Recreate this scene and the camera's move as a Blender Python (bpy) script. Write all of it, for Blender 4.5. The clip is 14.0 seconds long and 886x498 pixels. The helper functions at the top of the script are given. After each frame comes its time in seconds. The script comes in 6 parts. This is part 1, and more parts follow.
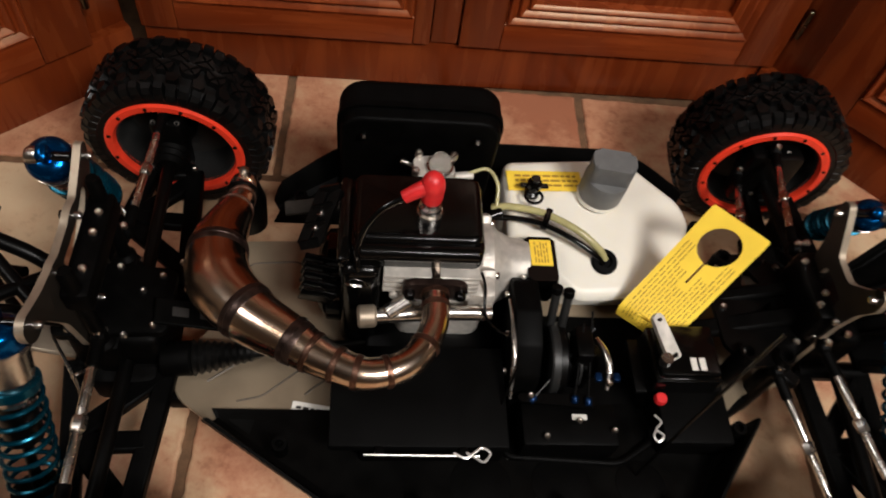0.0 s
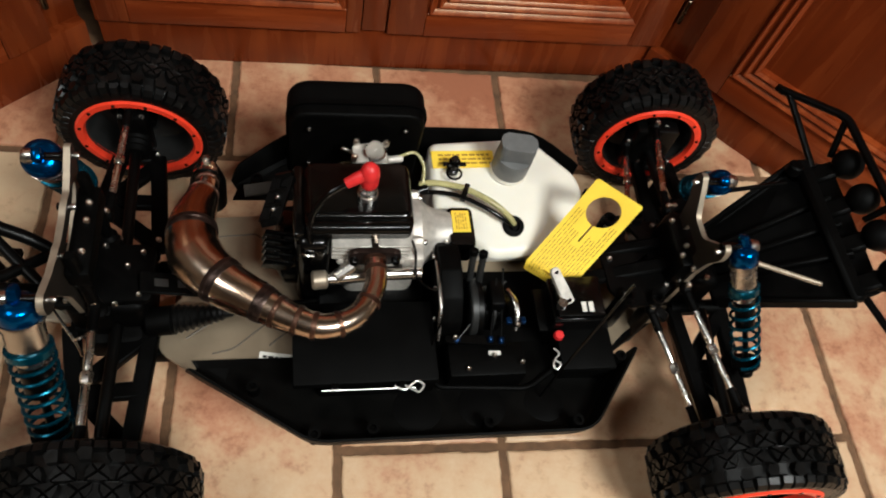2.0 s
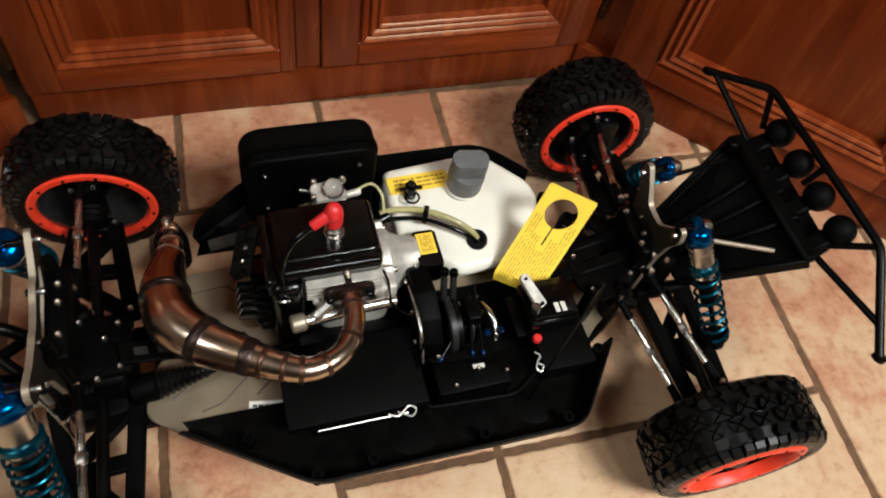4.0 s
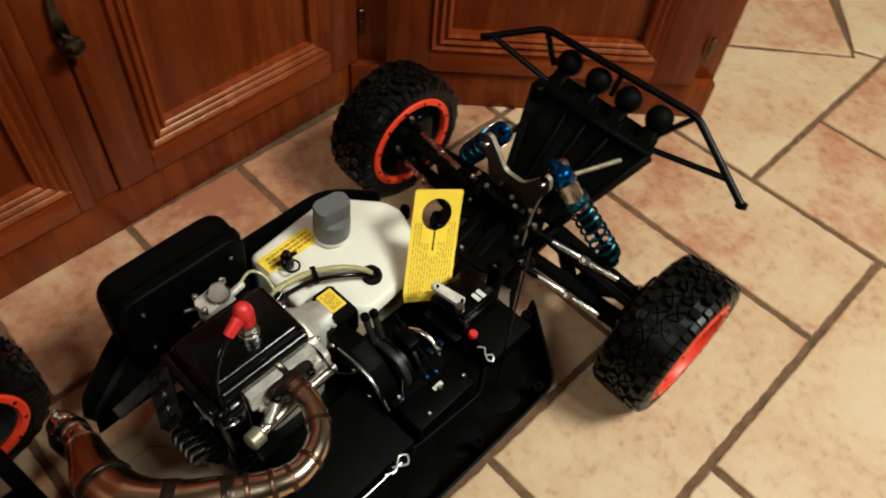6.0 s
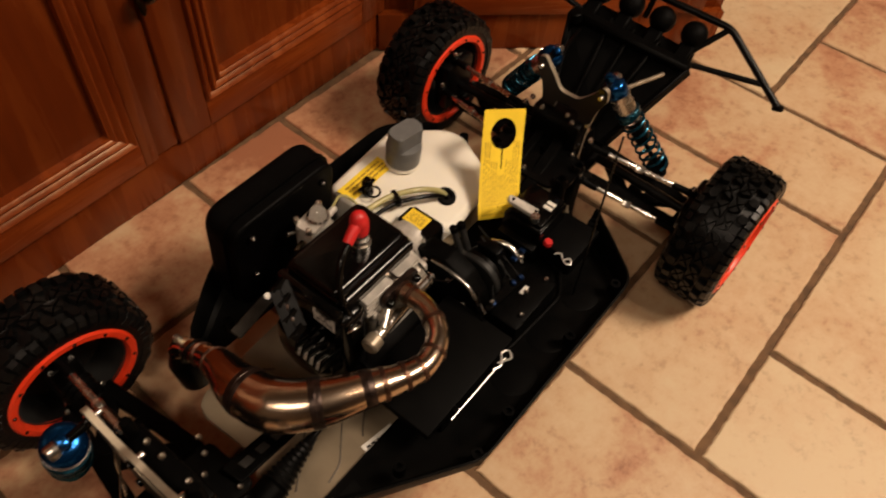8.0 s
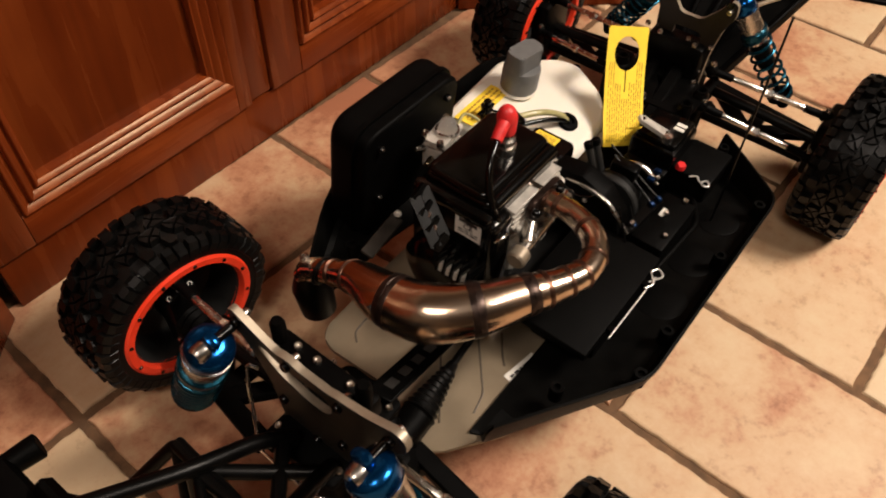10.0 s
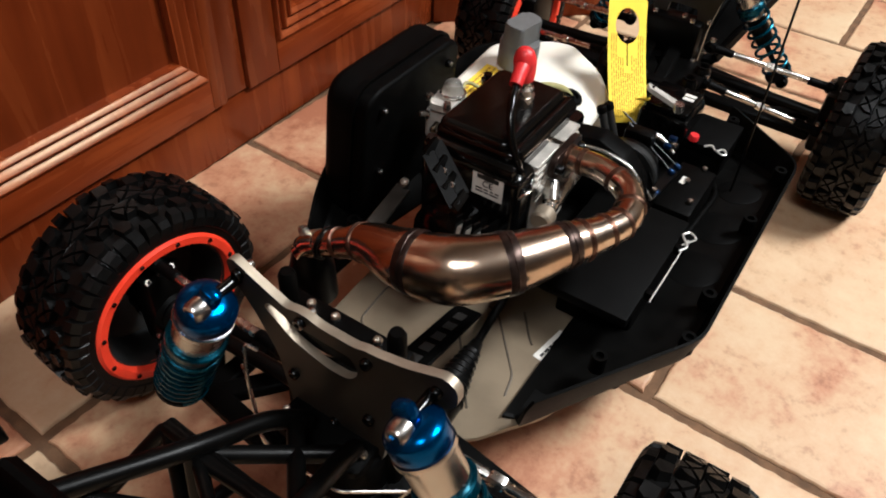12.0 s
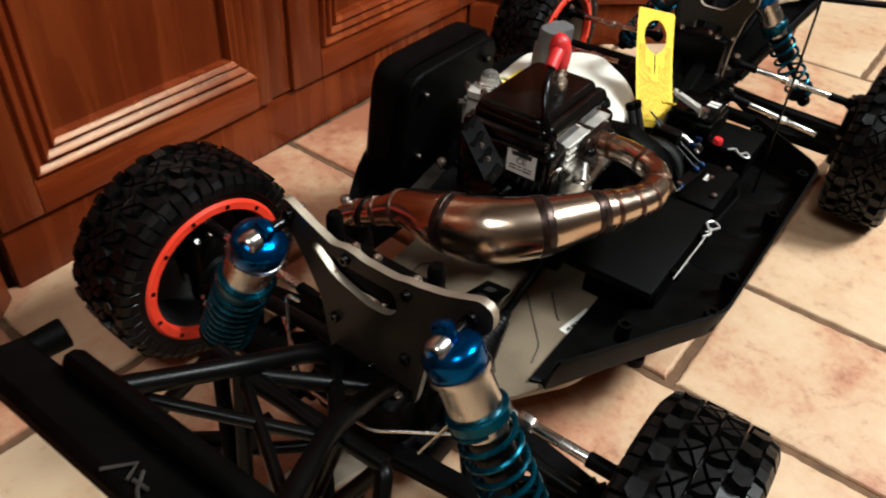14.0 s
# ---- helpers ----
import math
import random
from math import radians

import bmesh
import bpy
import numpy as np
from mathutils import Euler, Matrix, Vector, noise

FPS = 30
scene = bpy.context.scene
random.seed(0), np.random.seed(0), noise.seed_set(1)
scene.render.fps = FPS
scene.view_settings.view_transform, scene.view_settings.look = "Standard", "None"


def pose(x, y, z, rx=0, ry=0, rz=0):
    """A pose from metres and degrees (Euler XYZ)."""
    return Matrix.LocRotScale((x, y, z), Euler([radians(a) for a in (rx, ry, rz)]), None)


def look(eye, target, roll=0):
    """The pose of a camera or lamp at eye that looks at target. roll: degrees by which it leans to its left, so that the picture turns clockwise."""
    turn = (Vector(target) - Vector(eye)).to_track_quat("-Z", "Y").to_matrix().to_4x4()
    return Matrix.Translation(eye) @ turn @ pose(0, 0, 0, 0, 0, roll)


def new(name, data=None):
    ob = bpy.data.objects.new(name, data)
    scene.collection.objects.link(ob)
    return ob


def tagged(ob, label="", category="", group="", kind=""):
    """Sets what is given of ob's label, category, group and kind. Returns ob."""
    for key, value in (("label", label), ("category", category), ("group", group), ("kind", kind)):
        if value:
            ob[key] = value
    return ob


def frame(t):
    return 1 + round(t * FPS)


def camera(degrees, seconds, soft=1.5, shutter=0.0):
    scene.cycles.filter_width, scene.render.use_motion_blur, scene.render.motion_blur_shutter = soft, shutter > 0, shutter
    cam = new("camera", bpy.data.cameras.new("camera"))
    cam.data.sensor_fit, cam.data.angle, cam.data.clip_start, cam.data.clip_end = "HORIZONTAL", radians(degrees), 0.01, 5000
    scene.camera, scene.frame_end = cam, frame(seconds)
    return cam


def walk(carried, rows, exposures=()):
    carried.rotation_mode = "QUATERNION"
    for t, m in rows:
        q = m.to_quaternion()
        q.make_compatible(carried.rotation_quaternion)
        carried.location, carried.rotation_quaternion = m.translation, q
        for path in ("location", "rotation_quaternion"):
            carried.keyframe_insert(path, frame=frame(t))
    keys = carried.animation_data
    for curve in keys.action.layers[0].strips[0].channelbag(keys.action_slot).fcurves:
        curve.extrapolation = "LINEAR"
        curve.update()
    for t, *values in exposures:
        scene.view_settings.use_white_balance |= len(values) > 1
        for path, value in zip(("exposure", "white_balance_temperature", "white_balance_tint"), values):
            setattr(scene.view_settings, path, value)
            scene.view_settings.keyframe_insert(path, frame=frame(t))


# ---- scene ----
cam = camera(61.5, 14.0, soft=1.9, shutter=0.6)
EXPOSURE = [(0.0, -0.5, 5400, 11), (2.2, -0.22, 5120, 3), (4.5, -0.22, 5100, 4), (5.0, -0.2, 5480, 24), (5.5, -0.33, 5060, -2), (6.0, -0.43, 5300, -4), (6.5, -0.48, 5700, 12), (7.0, -0.65, 6300, 18), (8.0, -0.73, 7000, 18), (8.5, -0.6, 6200, -4), (9.0, -0.48, 6600, 16), (11.5, 0.13, 5080, 9), (14.0, 0.19, 4960, 2)]
PATH = [
    (0, (-0.0863, -0.3335, 0.7278), (0.0420, 0.3387, -0.2580), 11.02),
    (0.5, (-0.0955, -0.3463, 0.7870), (0.0625, 0.2913, -0.2172), 12.31),
    (1, (-0.1061, -0.3637, 0.8201), (0.0880, 0.2560, -0.1890), 14.81),
    (1.5, (-0.1118, -0.3802, 0.8367), (0.1191, 0.2259, -0.1729), 17.03),
    (2, (-0.1023, -0.3914, 0.8601), (0.1271, 0.2015, -0.1577), 17.69),
    (2.2, (-0.0943, -0.3934, 0.8671), (0.1184, 0.2053, -0.1510), 16.51),
    (4.3, (-0.1348, -0.3756, 0.8837), (0.2047, 0.1996, -0.1132), 13.94),
    (4.5, (-0.1482, -0.3701, 0.8789), (0.2291, 0.1952, -0.1100), 14.55),
    (5, (-0.1752, -0.3530, 0.8713), (0.2639, 0.2046, -0.0963), 11.28),
    (5.5, (-0.1820, -0.3418, 0.8670), (0.3318, 0.1783, -0.0846), 8.34),
    (6, (-0.2044, -0.3322, 0.8627), (0.3752, 0.1353, -0.0784), 6.46),
    (6.5, (-0.2472, -0.3283, 0.8524), (0.3787, 0.1021, -0.0766), 3.30),
    (7, (-0.2831, -0.3183, 0.8465), (0.3188, 0.0558, -0.1219), 1.65),
    (7.5, (-0.3295, -0.3046, 0.8481), (0.3145, 0.0613, -0.0960), 6.62),
    (8, (-0.3641, -0.2960, 0.8416), (0.2429, 0.1157, -0.1082), 5.46),
    (8.5, (-0.3862, -0.2852, 0.8337), (0.2008, 0.1039, -0.1379), 6.54),
    (9, (-0.4221, -0.2879, 0.8080), (0.1773, 0.1445, -0.1374), 6.00),
    (9.2, (-0.4369, -0.2780, 0.7896), (0.1456, 0.1704, -0.1589), 3.61),
    (11.3, (-0.5298, -0.2143, 0.6079), (0.1939, 0.2547, -0.2266), 2.03),
    (11.5, (-0.5319, -0.2137, 0.6001), (0.1970, 0.2537, -0.2307), 1.79),
    (12, (-0.5320, -0.2059, 0.5869), (0.2121, 0.2463, -0.2389), 3.20),
    (12.5, (-0.5368, -0.2065, 0.5774), (0.2199, 0.2400, -0.2400), 3.58),
    (13, (-0.5545, -0.2122, 0.5670), (0.2144, 0.2355, -0.2382), 4.32),
    (13.5, (-0.5738, -0.2217, 0.5567), (0.2046, 0.2363, -0.2335), 5.09),
    (14, (-0.5968, -0.2364, 0.5534), (0.1768, 0.2759, -0.2075), 3.87),
]
walk(cam, [(t, look(eye, target, roll)) for t, eye, target, roll in PATH], EXPOSURE)
# ---- world and light ----
world = bpy.data.worlds.new("World")
scene.world = world
world.use_nodes = True
world.node_tree.nodes["Background"].inputs[0].default_value = (0.9, 0.75, 0.55, 1)
world.node_tree.nodes["Background"].inputs[1].default_value = 0.004
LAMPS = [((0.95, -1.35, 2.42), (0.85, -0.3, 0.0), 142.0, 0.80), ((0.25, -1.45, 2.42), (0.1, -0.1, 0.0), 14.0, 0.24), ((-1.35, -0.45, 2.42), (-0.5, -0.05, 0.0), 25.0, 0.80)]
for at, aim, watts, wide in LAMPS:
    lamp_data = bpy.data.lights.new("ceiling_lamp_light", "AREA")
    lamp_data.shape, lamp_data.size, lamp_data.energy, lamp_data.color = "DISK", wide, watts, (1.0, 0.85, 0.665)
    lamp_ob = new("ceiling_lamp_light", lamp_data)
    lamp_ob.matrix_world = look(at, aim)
scene.view_settings.exposure = 0.0

# ---- materials ----


def mat(name, col, rough=0.5, metal=0.0, spec=0.5, coat=0.0, var=0.0, scale=30.0, bump=0.0, bscale=200.0, col2=None, rvar=0.0, trans=0.0, tiny=None):
    """A Principled material with two scales of noise in colour, roughness and relief."""
    m = bpy.data.materials.new(name)
    m.use_nodes = True
    nt = m.node_tree
    n, l = nt.nodes, nt.links
    b = n["Principled BSDF"]
    b.inputs["Base Color"].default_value = (*col, 1)
    b.inputs["Roughness"].default_value = rough
    b.inputs["Metallic"].default_value = metal
    b.inputs["Specular IOR Level"].default_value = spec
    b.inputs["Coat Weight"].default_value = coat
    b.inputs["Coat Roughness"].default_value = 0.15
    if trans:
        b.inputs["Subsurface Weight"].default_value = trans
        b.inputs["Subsurface Radius"].default_value = (0.02, 0.018, 0.014)
    tc = n.new("ShaderNodeTexCoord")
    if var or rvar or col2:
        a = n.new("ShaderNodeTexNoise")
        a.inputs["Scale"].default_value = scale
        a.inputs["Detail"].default_value = 6
        l.new(tc.outputs["Object"], a.inputs["Vector"])
        ramp = n.new("ShaderNodeValToRGB")
        c2 = col2 if col2 else tuple(max(0.0, c * (1 - var)) for c in col)
        ramp.color_ramp.elements[0].color = (*c2, 1)
        ramp.color_ramp.elements[1].color = (*[min(1.0, c * (1 + 0.5 * var)) for c in col], 1)
        ramp.color_ramp.elements[0].position, ramp.color_ramp.elements[1].position = 0.32, 0.68
        l.new(a.outputs["Fac"], ramp.inputs["Fac"])
        l.new(ramp.outputs["Color"], b.inputs["Base Color"])
        if rvar:
            mp = n.new("ShaderNodeMapRange")
            mp.inputs["To Min"].default_value, mp.inputs["To Max"].default_value = max(0.02, rough - rvar), min(1.0, rough + rvar)
            l.new(a.outputs["Fac"], mp.inputs["Value"])
            l.new(mp.outputs["Result"], b.inputs["Roughness"])
    if bump:
        c = n.new("ShaderNodeTexNoise")
        c.inputs["Scale"].default_value = bscale
        c.inputs["Detail"].default_value = 4
        l.new(tc.outputs["Object"], c.inputs["Vector"])
        bp = n.new("ShaderNodeBump")
        bp.inputs["Strength"].default_value = bump
        bp.inputs["Distance"].default_value = 0.001
        l.new(c.outputs["Fac"], bp.inputs["Height"])
        l.new(bp.outputs["Normal"], b.inputs["Normal"])
    return m


M = {}
M["plastic"] = mat("black_nylon", (0.0014, 0.0013, 0.0012), 0.50, spec=0.05, var=0.4, scale=60, bump=0.15, bscale=700, rvar=0.08)
M["guard"] = mat("moulded_black_nylon", (0.0024, 0.0023, 0.0021), 0.46, spec=0.06, var=0.4, scale=50, bump=0.2, bscale=600, rvar=0.08)
M["satin"] = mat("satin_black_metal", (0.0014, 0.0013, 0.0012), 0.34, spec=0.13, var=0.4, scale=40, rvar=0.1)
M["gloss"] = mat("gloss_black", (0.0016, 0.0015, 0.0014), 0.16, spec=0.32, var=0.3, scale=30, rvar=0.05)
M["mattetop"] = mat("matte_black_lid", (0.0020, 0.0019, 0.0018), 0.55, spec=0.05, var=0.3, scale=50, bump=0.25, bscale=1500)
M["rubber"] = mat("tyre_rubber", (0.0036, 0.0034, 0.0032), 0.36, spec=0.20, var=0.5, scale=45, bump=0.2, bscale=500, rvar=0.12)
M["wheelgrey"] = mat("dark_grey_wheel", (0.016, 0.016, 0.0155), 0.42, spec=0.3, var=0.3, scale=40, rvar=0.1)
M["ring"] = mat("orange_red_beadlock", (0.80, 0.045, 0.012), 0.38, var=0.15, scale=40, rvar=0.08)
M["blue"] = mat("blue_anodised", (0.004, 0.070, 0.235), 0.20, metal=0.9, var=0.3, scale=50, rvar=0.08)
M["strut"] = mat("weathered_dark_metal", (0.035, 0.030, 0.025), 0.6, spec=0.12, var=0.5, scale=60)
M["bluedark"] = mat("dark_blue_anodised", (0.003, 0.022, 0.08), 0.3, metal=0.7, var=0.3, scale=60)
M["teal"] = mat("teal_spring_steel", (0.003, 0.060, 0.098), 0.26, metal=0.75, var=0.3, scale=60, rvar=0.1)
M["chrome"] = mat("polished_steel", (0.60, 0.57, 0.53), 0.26, metal=1.0, var=0.15, scale=80, rvar=0.08)
M["alu"] = mat("cast_aluminium", (0.60, 0.56, 0.50), 0.42, metal=0.4, var=0.25, scale=90, bump=0.35, bscale=900, rvar=0.12)
M["plate"] = mat("champagne_aluminium", (0.31, 0.245, 0.165), 0.40, metal=0.5, var=0.18, scale=25, bump=0.12, bscale=900, rvar=0.1)
M["tower"] = mat("hard_anodised_aluminium", (0.38, 0.315, 0.235), 0.44, metal=0.65, var=0.25, scale=40, rvar=0.1)
M["groove"] = mat("groove_shade", (0.085, 0.066, 0.045), 0.5, metal=0.1, var=0.3, scale=60)
# darker copy of the tower metal, standing in for shade on its flat faces
M["towerface"] = mat("shaded_tower_face", (0.026, 0.021, 0.016), 0.40, metal=0.35, spec=0.3, var=0.3, scale=40, rvar=0.1)
M["tank"] = mat("white_polyethylene", (0.80, 0.76, 0.66), 0.42, var=0.05, scale=18, trans=0.25, bump=0.08, bscale=400)
M["cap"] = mat("grey_cap_plastic", (0.125, 0.125, 0.123), 0.5, var=0.2, scale=60, bump=0.15, bscale=600)
M["yellow"] = mat("yellow_card", (0.97, 0.68, 0.045), 0.5, var=0.10, scale=25, bump=0.1, bscale=500)
M["ink"] = mat("dark_print", (0.40, 0.22, 0.028), 0.6)
M["red"] = mat("red_rubber_boot", (0.62, 0.02, 0.02), 0.42, var=0.2, scale=80, rvar=0.1)
M["band"] = mat("burnt_weld_band", (0.045, 0.028, 0.022), 0.34, metal=0.75, var=0.5, scale=120, rvar=0.1)
M["seam"] = mat("brown_weld_seam", (0.14, 0.075, 0.05), 0.32, metal=0.9, var=0.5, scale=120, rvar=0.1)
M["hose"] = mat("clear_yellow_hose", (0.42, 0.38, 0.17), 0.2, var=0.25, scale=50, trans=0.3)
M["glassy"] = mat("clear_primer_bulb", (0.92, 0.90, 0.86), 0.06)
M["glassy"].node_tree.nodes["Principled BSDF"].inputs["Transmission Weight"].default_value = 0.92
M["steelwire"] = mat("bright_steel_wire", (0.78, 0.76, 0.72), 0.3, metal=0.6, var=0.1, scale=80)
M["white"] = mat("white_sticker", (0.72, 0.69, 0.63), 0.5, var=0.08, scale=40)
M["brass"] = mat("antique_brass", (0.13, 0.10, 0.065), 0.24, metal=1.0, var=0.5, scale=90, rvar=0.12)
M["black_print"] = mat("black_print", (0.02, 0.018, 0.016), 0.6)
M["grout"] = mat("sandy_grout", (0.150, 0.080, 0.037), 0.9, var=0.4, scale=60, bump=0.6, bscale=500)
M["wall"] = mat("warm_plaster", (0.13, 0.095, 0.06), 0.85, var=0.06, scale=4, bump=0.3, bscale=90)
M["top"] = mat("worktop_stone", (0.30, 0.24, 0.18), 0.35, var=0.4, scale=40)
M["lampglow"] = bpy.data.materials.new("lamp_glass")
M["lampglow"].use_nodes = True
M["lampglow"].node_tree.nodes["Principled BSDF"].inputs["Emission Color"].default_value = (1.0, 0.82, 0.62, 1)
M["lampglow"].node_tree.nodes["Principled BSDF"].inputs["Emission Strength"].default_value = 25.0


def pipe_metal():
    """Welded steel, tinted straw to purple by heat along its length."""
    m = mat("heat_tinted_steel", (0.5, 0.4, 0.3), 0.24, metal=1.0)
    nt = m.node_tree
    n, l = nt.nodes, nt.links
    b = n["Principled BSDF"]
    tc = n.new("ShaderNodeTexCoord")
    at = n.new("ShaderNodeAttribute")
    at.attribute_name = "heat"
    no = n.new("ShaderNodeTexNoise")
    no.inputs["Scale"].default_value, no.inputs["Detail"].default_value = 20, 6
    l.new(tc.outputs["Object"], no.inputs["Vector"])
    ad = n.new("ShaderNodeMath")
    ad.operation = "MULTIPLY_ADD"
    ad.inputs[1].default_value = 0.44
    l.new(no.outputs["Fac"], ad.inputs[0])
    l.new(at.outputs["Fac"], ad.inputs[2])
    r = n.new("ShaderNodeValToRGB")
    e = r.color_ramp.elements
    e[0].position, e[0].color = 0.18, (0.60, 0.49, 0.39, 1)
    e[1].position, e[1].color = 1.02, (0.020, 0.014, 0.012, 1)
    for p, c in ((0.32, (0.54, 0.385, 0.265, 1)), (0.46, (0.45, 0.245, 0.145, 1)), (0.58, (0.36, 0.155, 0.090, 1)), (0.72, (0.20, 0.066, 0.040, 1)), (0.88, (0.060, 0.030, 0.024, 1))):
        k = e.new(p)
        k.color = c
    l.new(ad.outputs[0], r.inputs["Fac"])
    l.new(r.outputs["Color"], b.inputs["Base Color"])
    mp = n.new("ShaderNodeMapRange")
    mp.inputs["To Min"].default_value, mp.inputs["To Max"].default_value = 0.12, 0.30
    l.new(no.outputs["Fac"], mp.inputs["Value"])
    l.new(mp.outputs["Result"], b.inputs["Roughness"])
    # faint hammer marks and drawn streaks
    wv = n.new("ShaderNodeTexNoise")
    wv.inputs["Scale"].default_value, wv.inputs["Detail"].default_value = 70, 3
    l.new(tc.outputs["Object"], wv.inputs["Vector"])
    bp = n.new("ShaderNodeBump")
    bp.inputs["Strength"].default_value, bp.inputs["Distance"].default_value = 0.22, 0.0012
    l.new(wv.outputs["Fac"], bp.inputs["Height"])
    l.new(bp.outputs["Normal"], b.inputs["Normal"])
    return m


def wood(name="cherry_wood", tone=1.0):
    """Varnished cherry wood with long grain along the local z of each board."""
    m = mat(name, (0.2, 0.06, 0.02), 0.3, spec=0.30, coat=0.03)
    m.node_tree.nodes["Principled BSDF"].inputs["Specular Tint"].default_value = (1.0, 0.70, 0.42, 1)
    nt = m.node_tree
    n, l = nt.nodes, nt.links
    b = n["Principled BSDF"]
    tc = n.new("ShaderNodeTexCoord")
    mp = n.new("ShaderNodeMapping")
    mp.inputs["Scale"].default_value = (16, 16, 1.6)
    l.new(tc.outputs["Object"], mp.inputs["Vector"])
    a = n.new("ShaderNodeTexNoise")
    a.inputs["Scale"].default_value, a.inputs["Detail"].default_value, a.inputs["Distortion"].default_value = 2.4, 9, 0.6
    l.new(mp.outputs["Vector"], a.inputs["Vector"])
    big = n.new("ShaderNodeTexNoise")
    big.inputs["Scale"].default_value, big.inputs["Detail"].default_value = 5, 3
    l.new(tc.outputs["Object"], big.inputs["Vector"])
    mx = n.new("ShaderNodeMath")
    mx.operation = "MULTIPLY_ADD"
    mx.inputs[1].default_value = 0.5
    l.new(big.outputs["Fac"], mx.inputs[0])
    l.new(a.outputs["Fac"], mx.inputs[2])
    r = n.new("ShaderNodeValToRGB")
    e = r.color_ramp.elements
    e[0].position, e[0].color = 0.40, (0.078, 0.0115, 0.0019, 1)
    e[1].position, e[1].color = 1.10, (0.185, 0.037, 0.0064, 1)
    k = e.new(0.72)
    k.color = (0.122, 0.0205, 0.0034, 1)
    for k in e:
        k.color = (k.color[0] * tone, k.color[1] * tone, k.color[2] * tone, 1)
    l.new(mx.outputs[0], r.inputs["Fac"])
    l.new(r.outputs["Color"], b.inputs["Base Color"])
    rr = n.new("ShaderNodeMapRange")
    rr.inputs["To Min"].default_value, rr.inputs["To Max"].default_value = 0.20, 0.34
    l.new(a.outputs["Fac"], rr.inputs["Value"])
    l.new(rr.outputs["Result"], b.inputs["Roughness"])
    bp = n.new("ShaderNodeBump")
    bp.inputs["Strength"].default_value, bp.inputs["Distance"].default_value = 0.12, 0.0008
    l.new(a.outputs["Fac"], bp.inputs["Height"])
    l.new(bp.outputs["Normal"], b.inputs["Normal"])
    return m


def tile_mat(name="rustic_terracotta", shift=0.0):
    """Rustic terracotta: cream, sand and red clouds, each tile of its own shade, with pits."""
    m = mat(name, (0.5, 0.33, 0.2), 0.5)
    nt = m.node_tree
    n, l = nt.nodes, nt.links
    b = n["Principled BSDF"]
    tc = n.new("ShaderNodeTexCoord")
    oi = n.new("ShaderNodeObjectInfo")
    off = n.new("ShaderNodeVectorMath")
    off.operation = "ADD"
    sc = n.new("ShaderNodeVectorMath")
    sc.operation = "SCALE"
    sc.inputs["Scale"].default_value = 37.0
    cb = n.new("ShaderNodeCombineXYZ")
    for i in range(3):
        l.new(oi.outputs["Random"], cb.inputs[i])
    l.new(cb.outputs[0], sc.inputs[0])
    l.new(tc.outputs["Object"], off.inputs[0])
    l.new(sc.outputs[0], off.inputs[1])
    a = n.new("ShaderNodeTexNoise")
    a.inputs["Scale"].default_value, a.inputs["Detail"].default_value, a.inputs["Roughness"].default_value = 7, 8, 0.62
    l.new(off.outputs[0], a.inputs["Vector"])
    f = n.new("ShaderNodeTexNoise")
    f.inputs["Scale"].default_value, f.inputs["Detail"].default_value, f.inputs["Roughness"].default_value = 60, 6, 0.7
    l.new(off.outputs[0], f.inputs["Vector"])
    s1 = n.new("ShaderNodeMath")
    s1.operation = "MULTIPLY_ADD"
    s1.inputs[1].default_value = 0.40
    l.new(f.outputs["Fac"], s1.inputs[0])
    l.new(a.outputs["Fac"], s1.inputs[2])
    s2 = n.new("ShaderNodeMath")
    s2.operation = "MULTIPLY_ADD"
    s2.inputs[1].default_value = 0.24
    geo = n.new("ShaderNodeNewGeometry")
    mixr = n.new("ShaderNodeMath")
    l.new(oi.outputs["Random"], mixr.inputs[0])
    l.new(geo.outputs["Random Per Island"], mixr.inputs[1])
    wrap = n.new("ShaderNodeMath")
    wrap.operation = "FRACT"
    l.new(mixr.outputs[0], wrap.inputs[0])
    l.new(wrap.outputs[0], s2.inputs[0])
    l.new(s1.outputs[0], s2.inputs[2])
    r = n.new("ShaderNodeValToRGB")
    e = r.color_ramp.elements
    e[0].position, e[0].color = 0.46, (0.35, 0.138, 0.070, 1)
    e[1].position, e[1].color = 0.95, (0.63, 0.475, 0.295, 1)
    for p, c in ((0.585, (0.48, 0.240, 0.130, 1)), (0.70, (0.56, 0.358, 0.205, 1)), (0.84, (0.61, 0.432, 0.262, 1))):
        k = e.new(p)
        k.color = c
    s3 = n.new("ShaderNodeMath")
    s3.inputs[1].default_value = shift - 0.06
    l.new(s2.outputs[0], s3.inputs[0])
    l.new(s3.outputs[0], r.inputs["Fac"])
    pm = n.new("ShaderNodeMapRange")
    pm.inputs["From Min"].default_value, pm.inputs["From Max"].default_value = 0.34, 0.45
    pm.inputs["To Min"].default_value, pm.inputs["To Max"].default_value = 0.84, 1.0
    l.new(f.outputs["Fac"], pm.inputs["Value"])
    mk = n.new("ShaderNodeMath")
    mk.operation = "GREATER_THAN"
    mk.inputs[1].default_value = 0.56
    l.new(a.outputs["Fac"], mk.inputs[0])
    mm = n.new("ShaderNodeMath")
    mm.operation = "MAXIMUM"
    l.new(pm.outputs["Result"], mm.inputs[0])
    l.new(mk.outputs[0], mm.inputs[1])
    mx = n.new("ShaderNodeMixRGB")
    mx.blend_type = "MULTIPLY"
    mx.inputs["Fac"].default_value = 1.0
    l.new(r.outputs["Color"], mx.inputs["Color1"])
    l.new(mm.outputs[0], mx.inputs["Color2"])
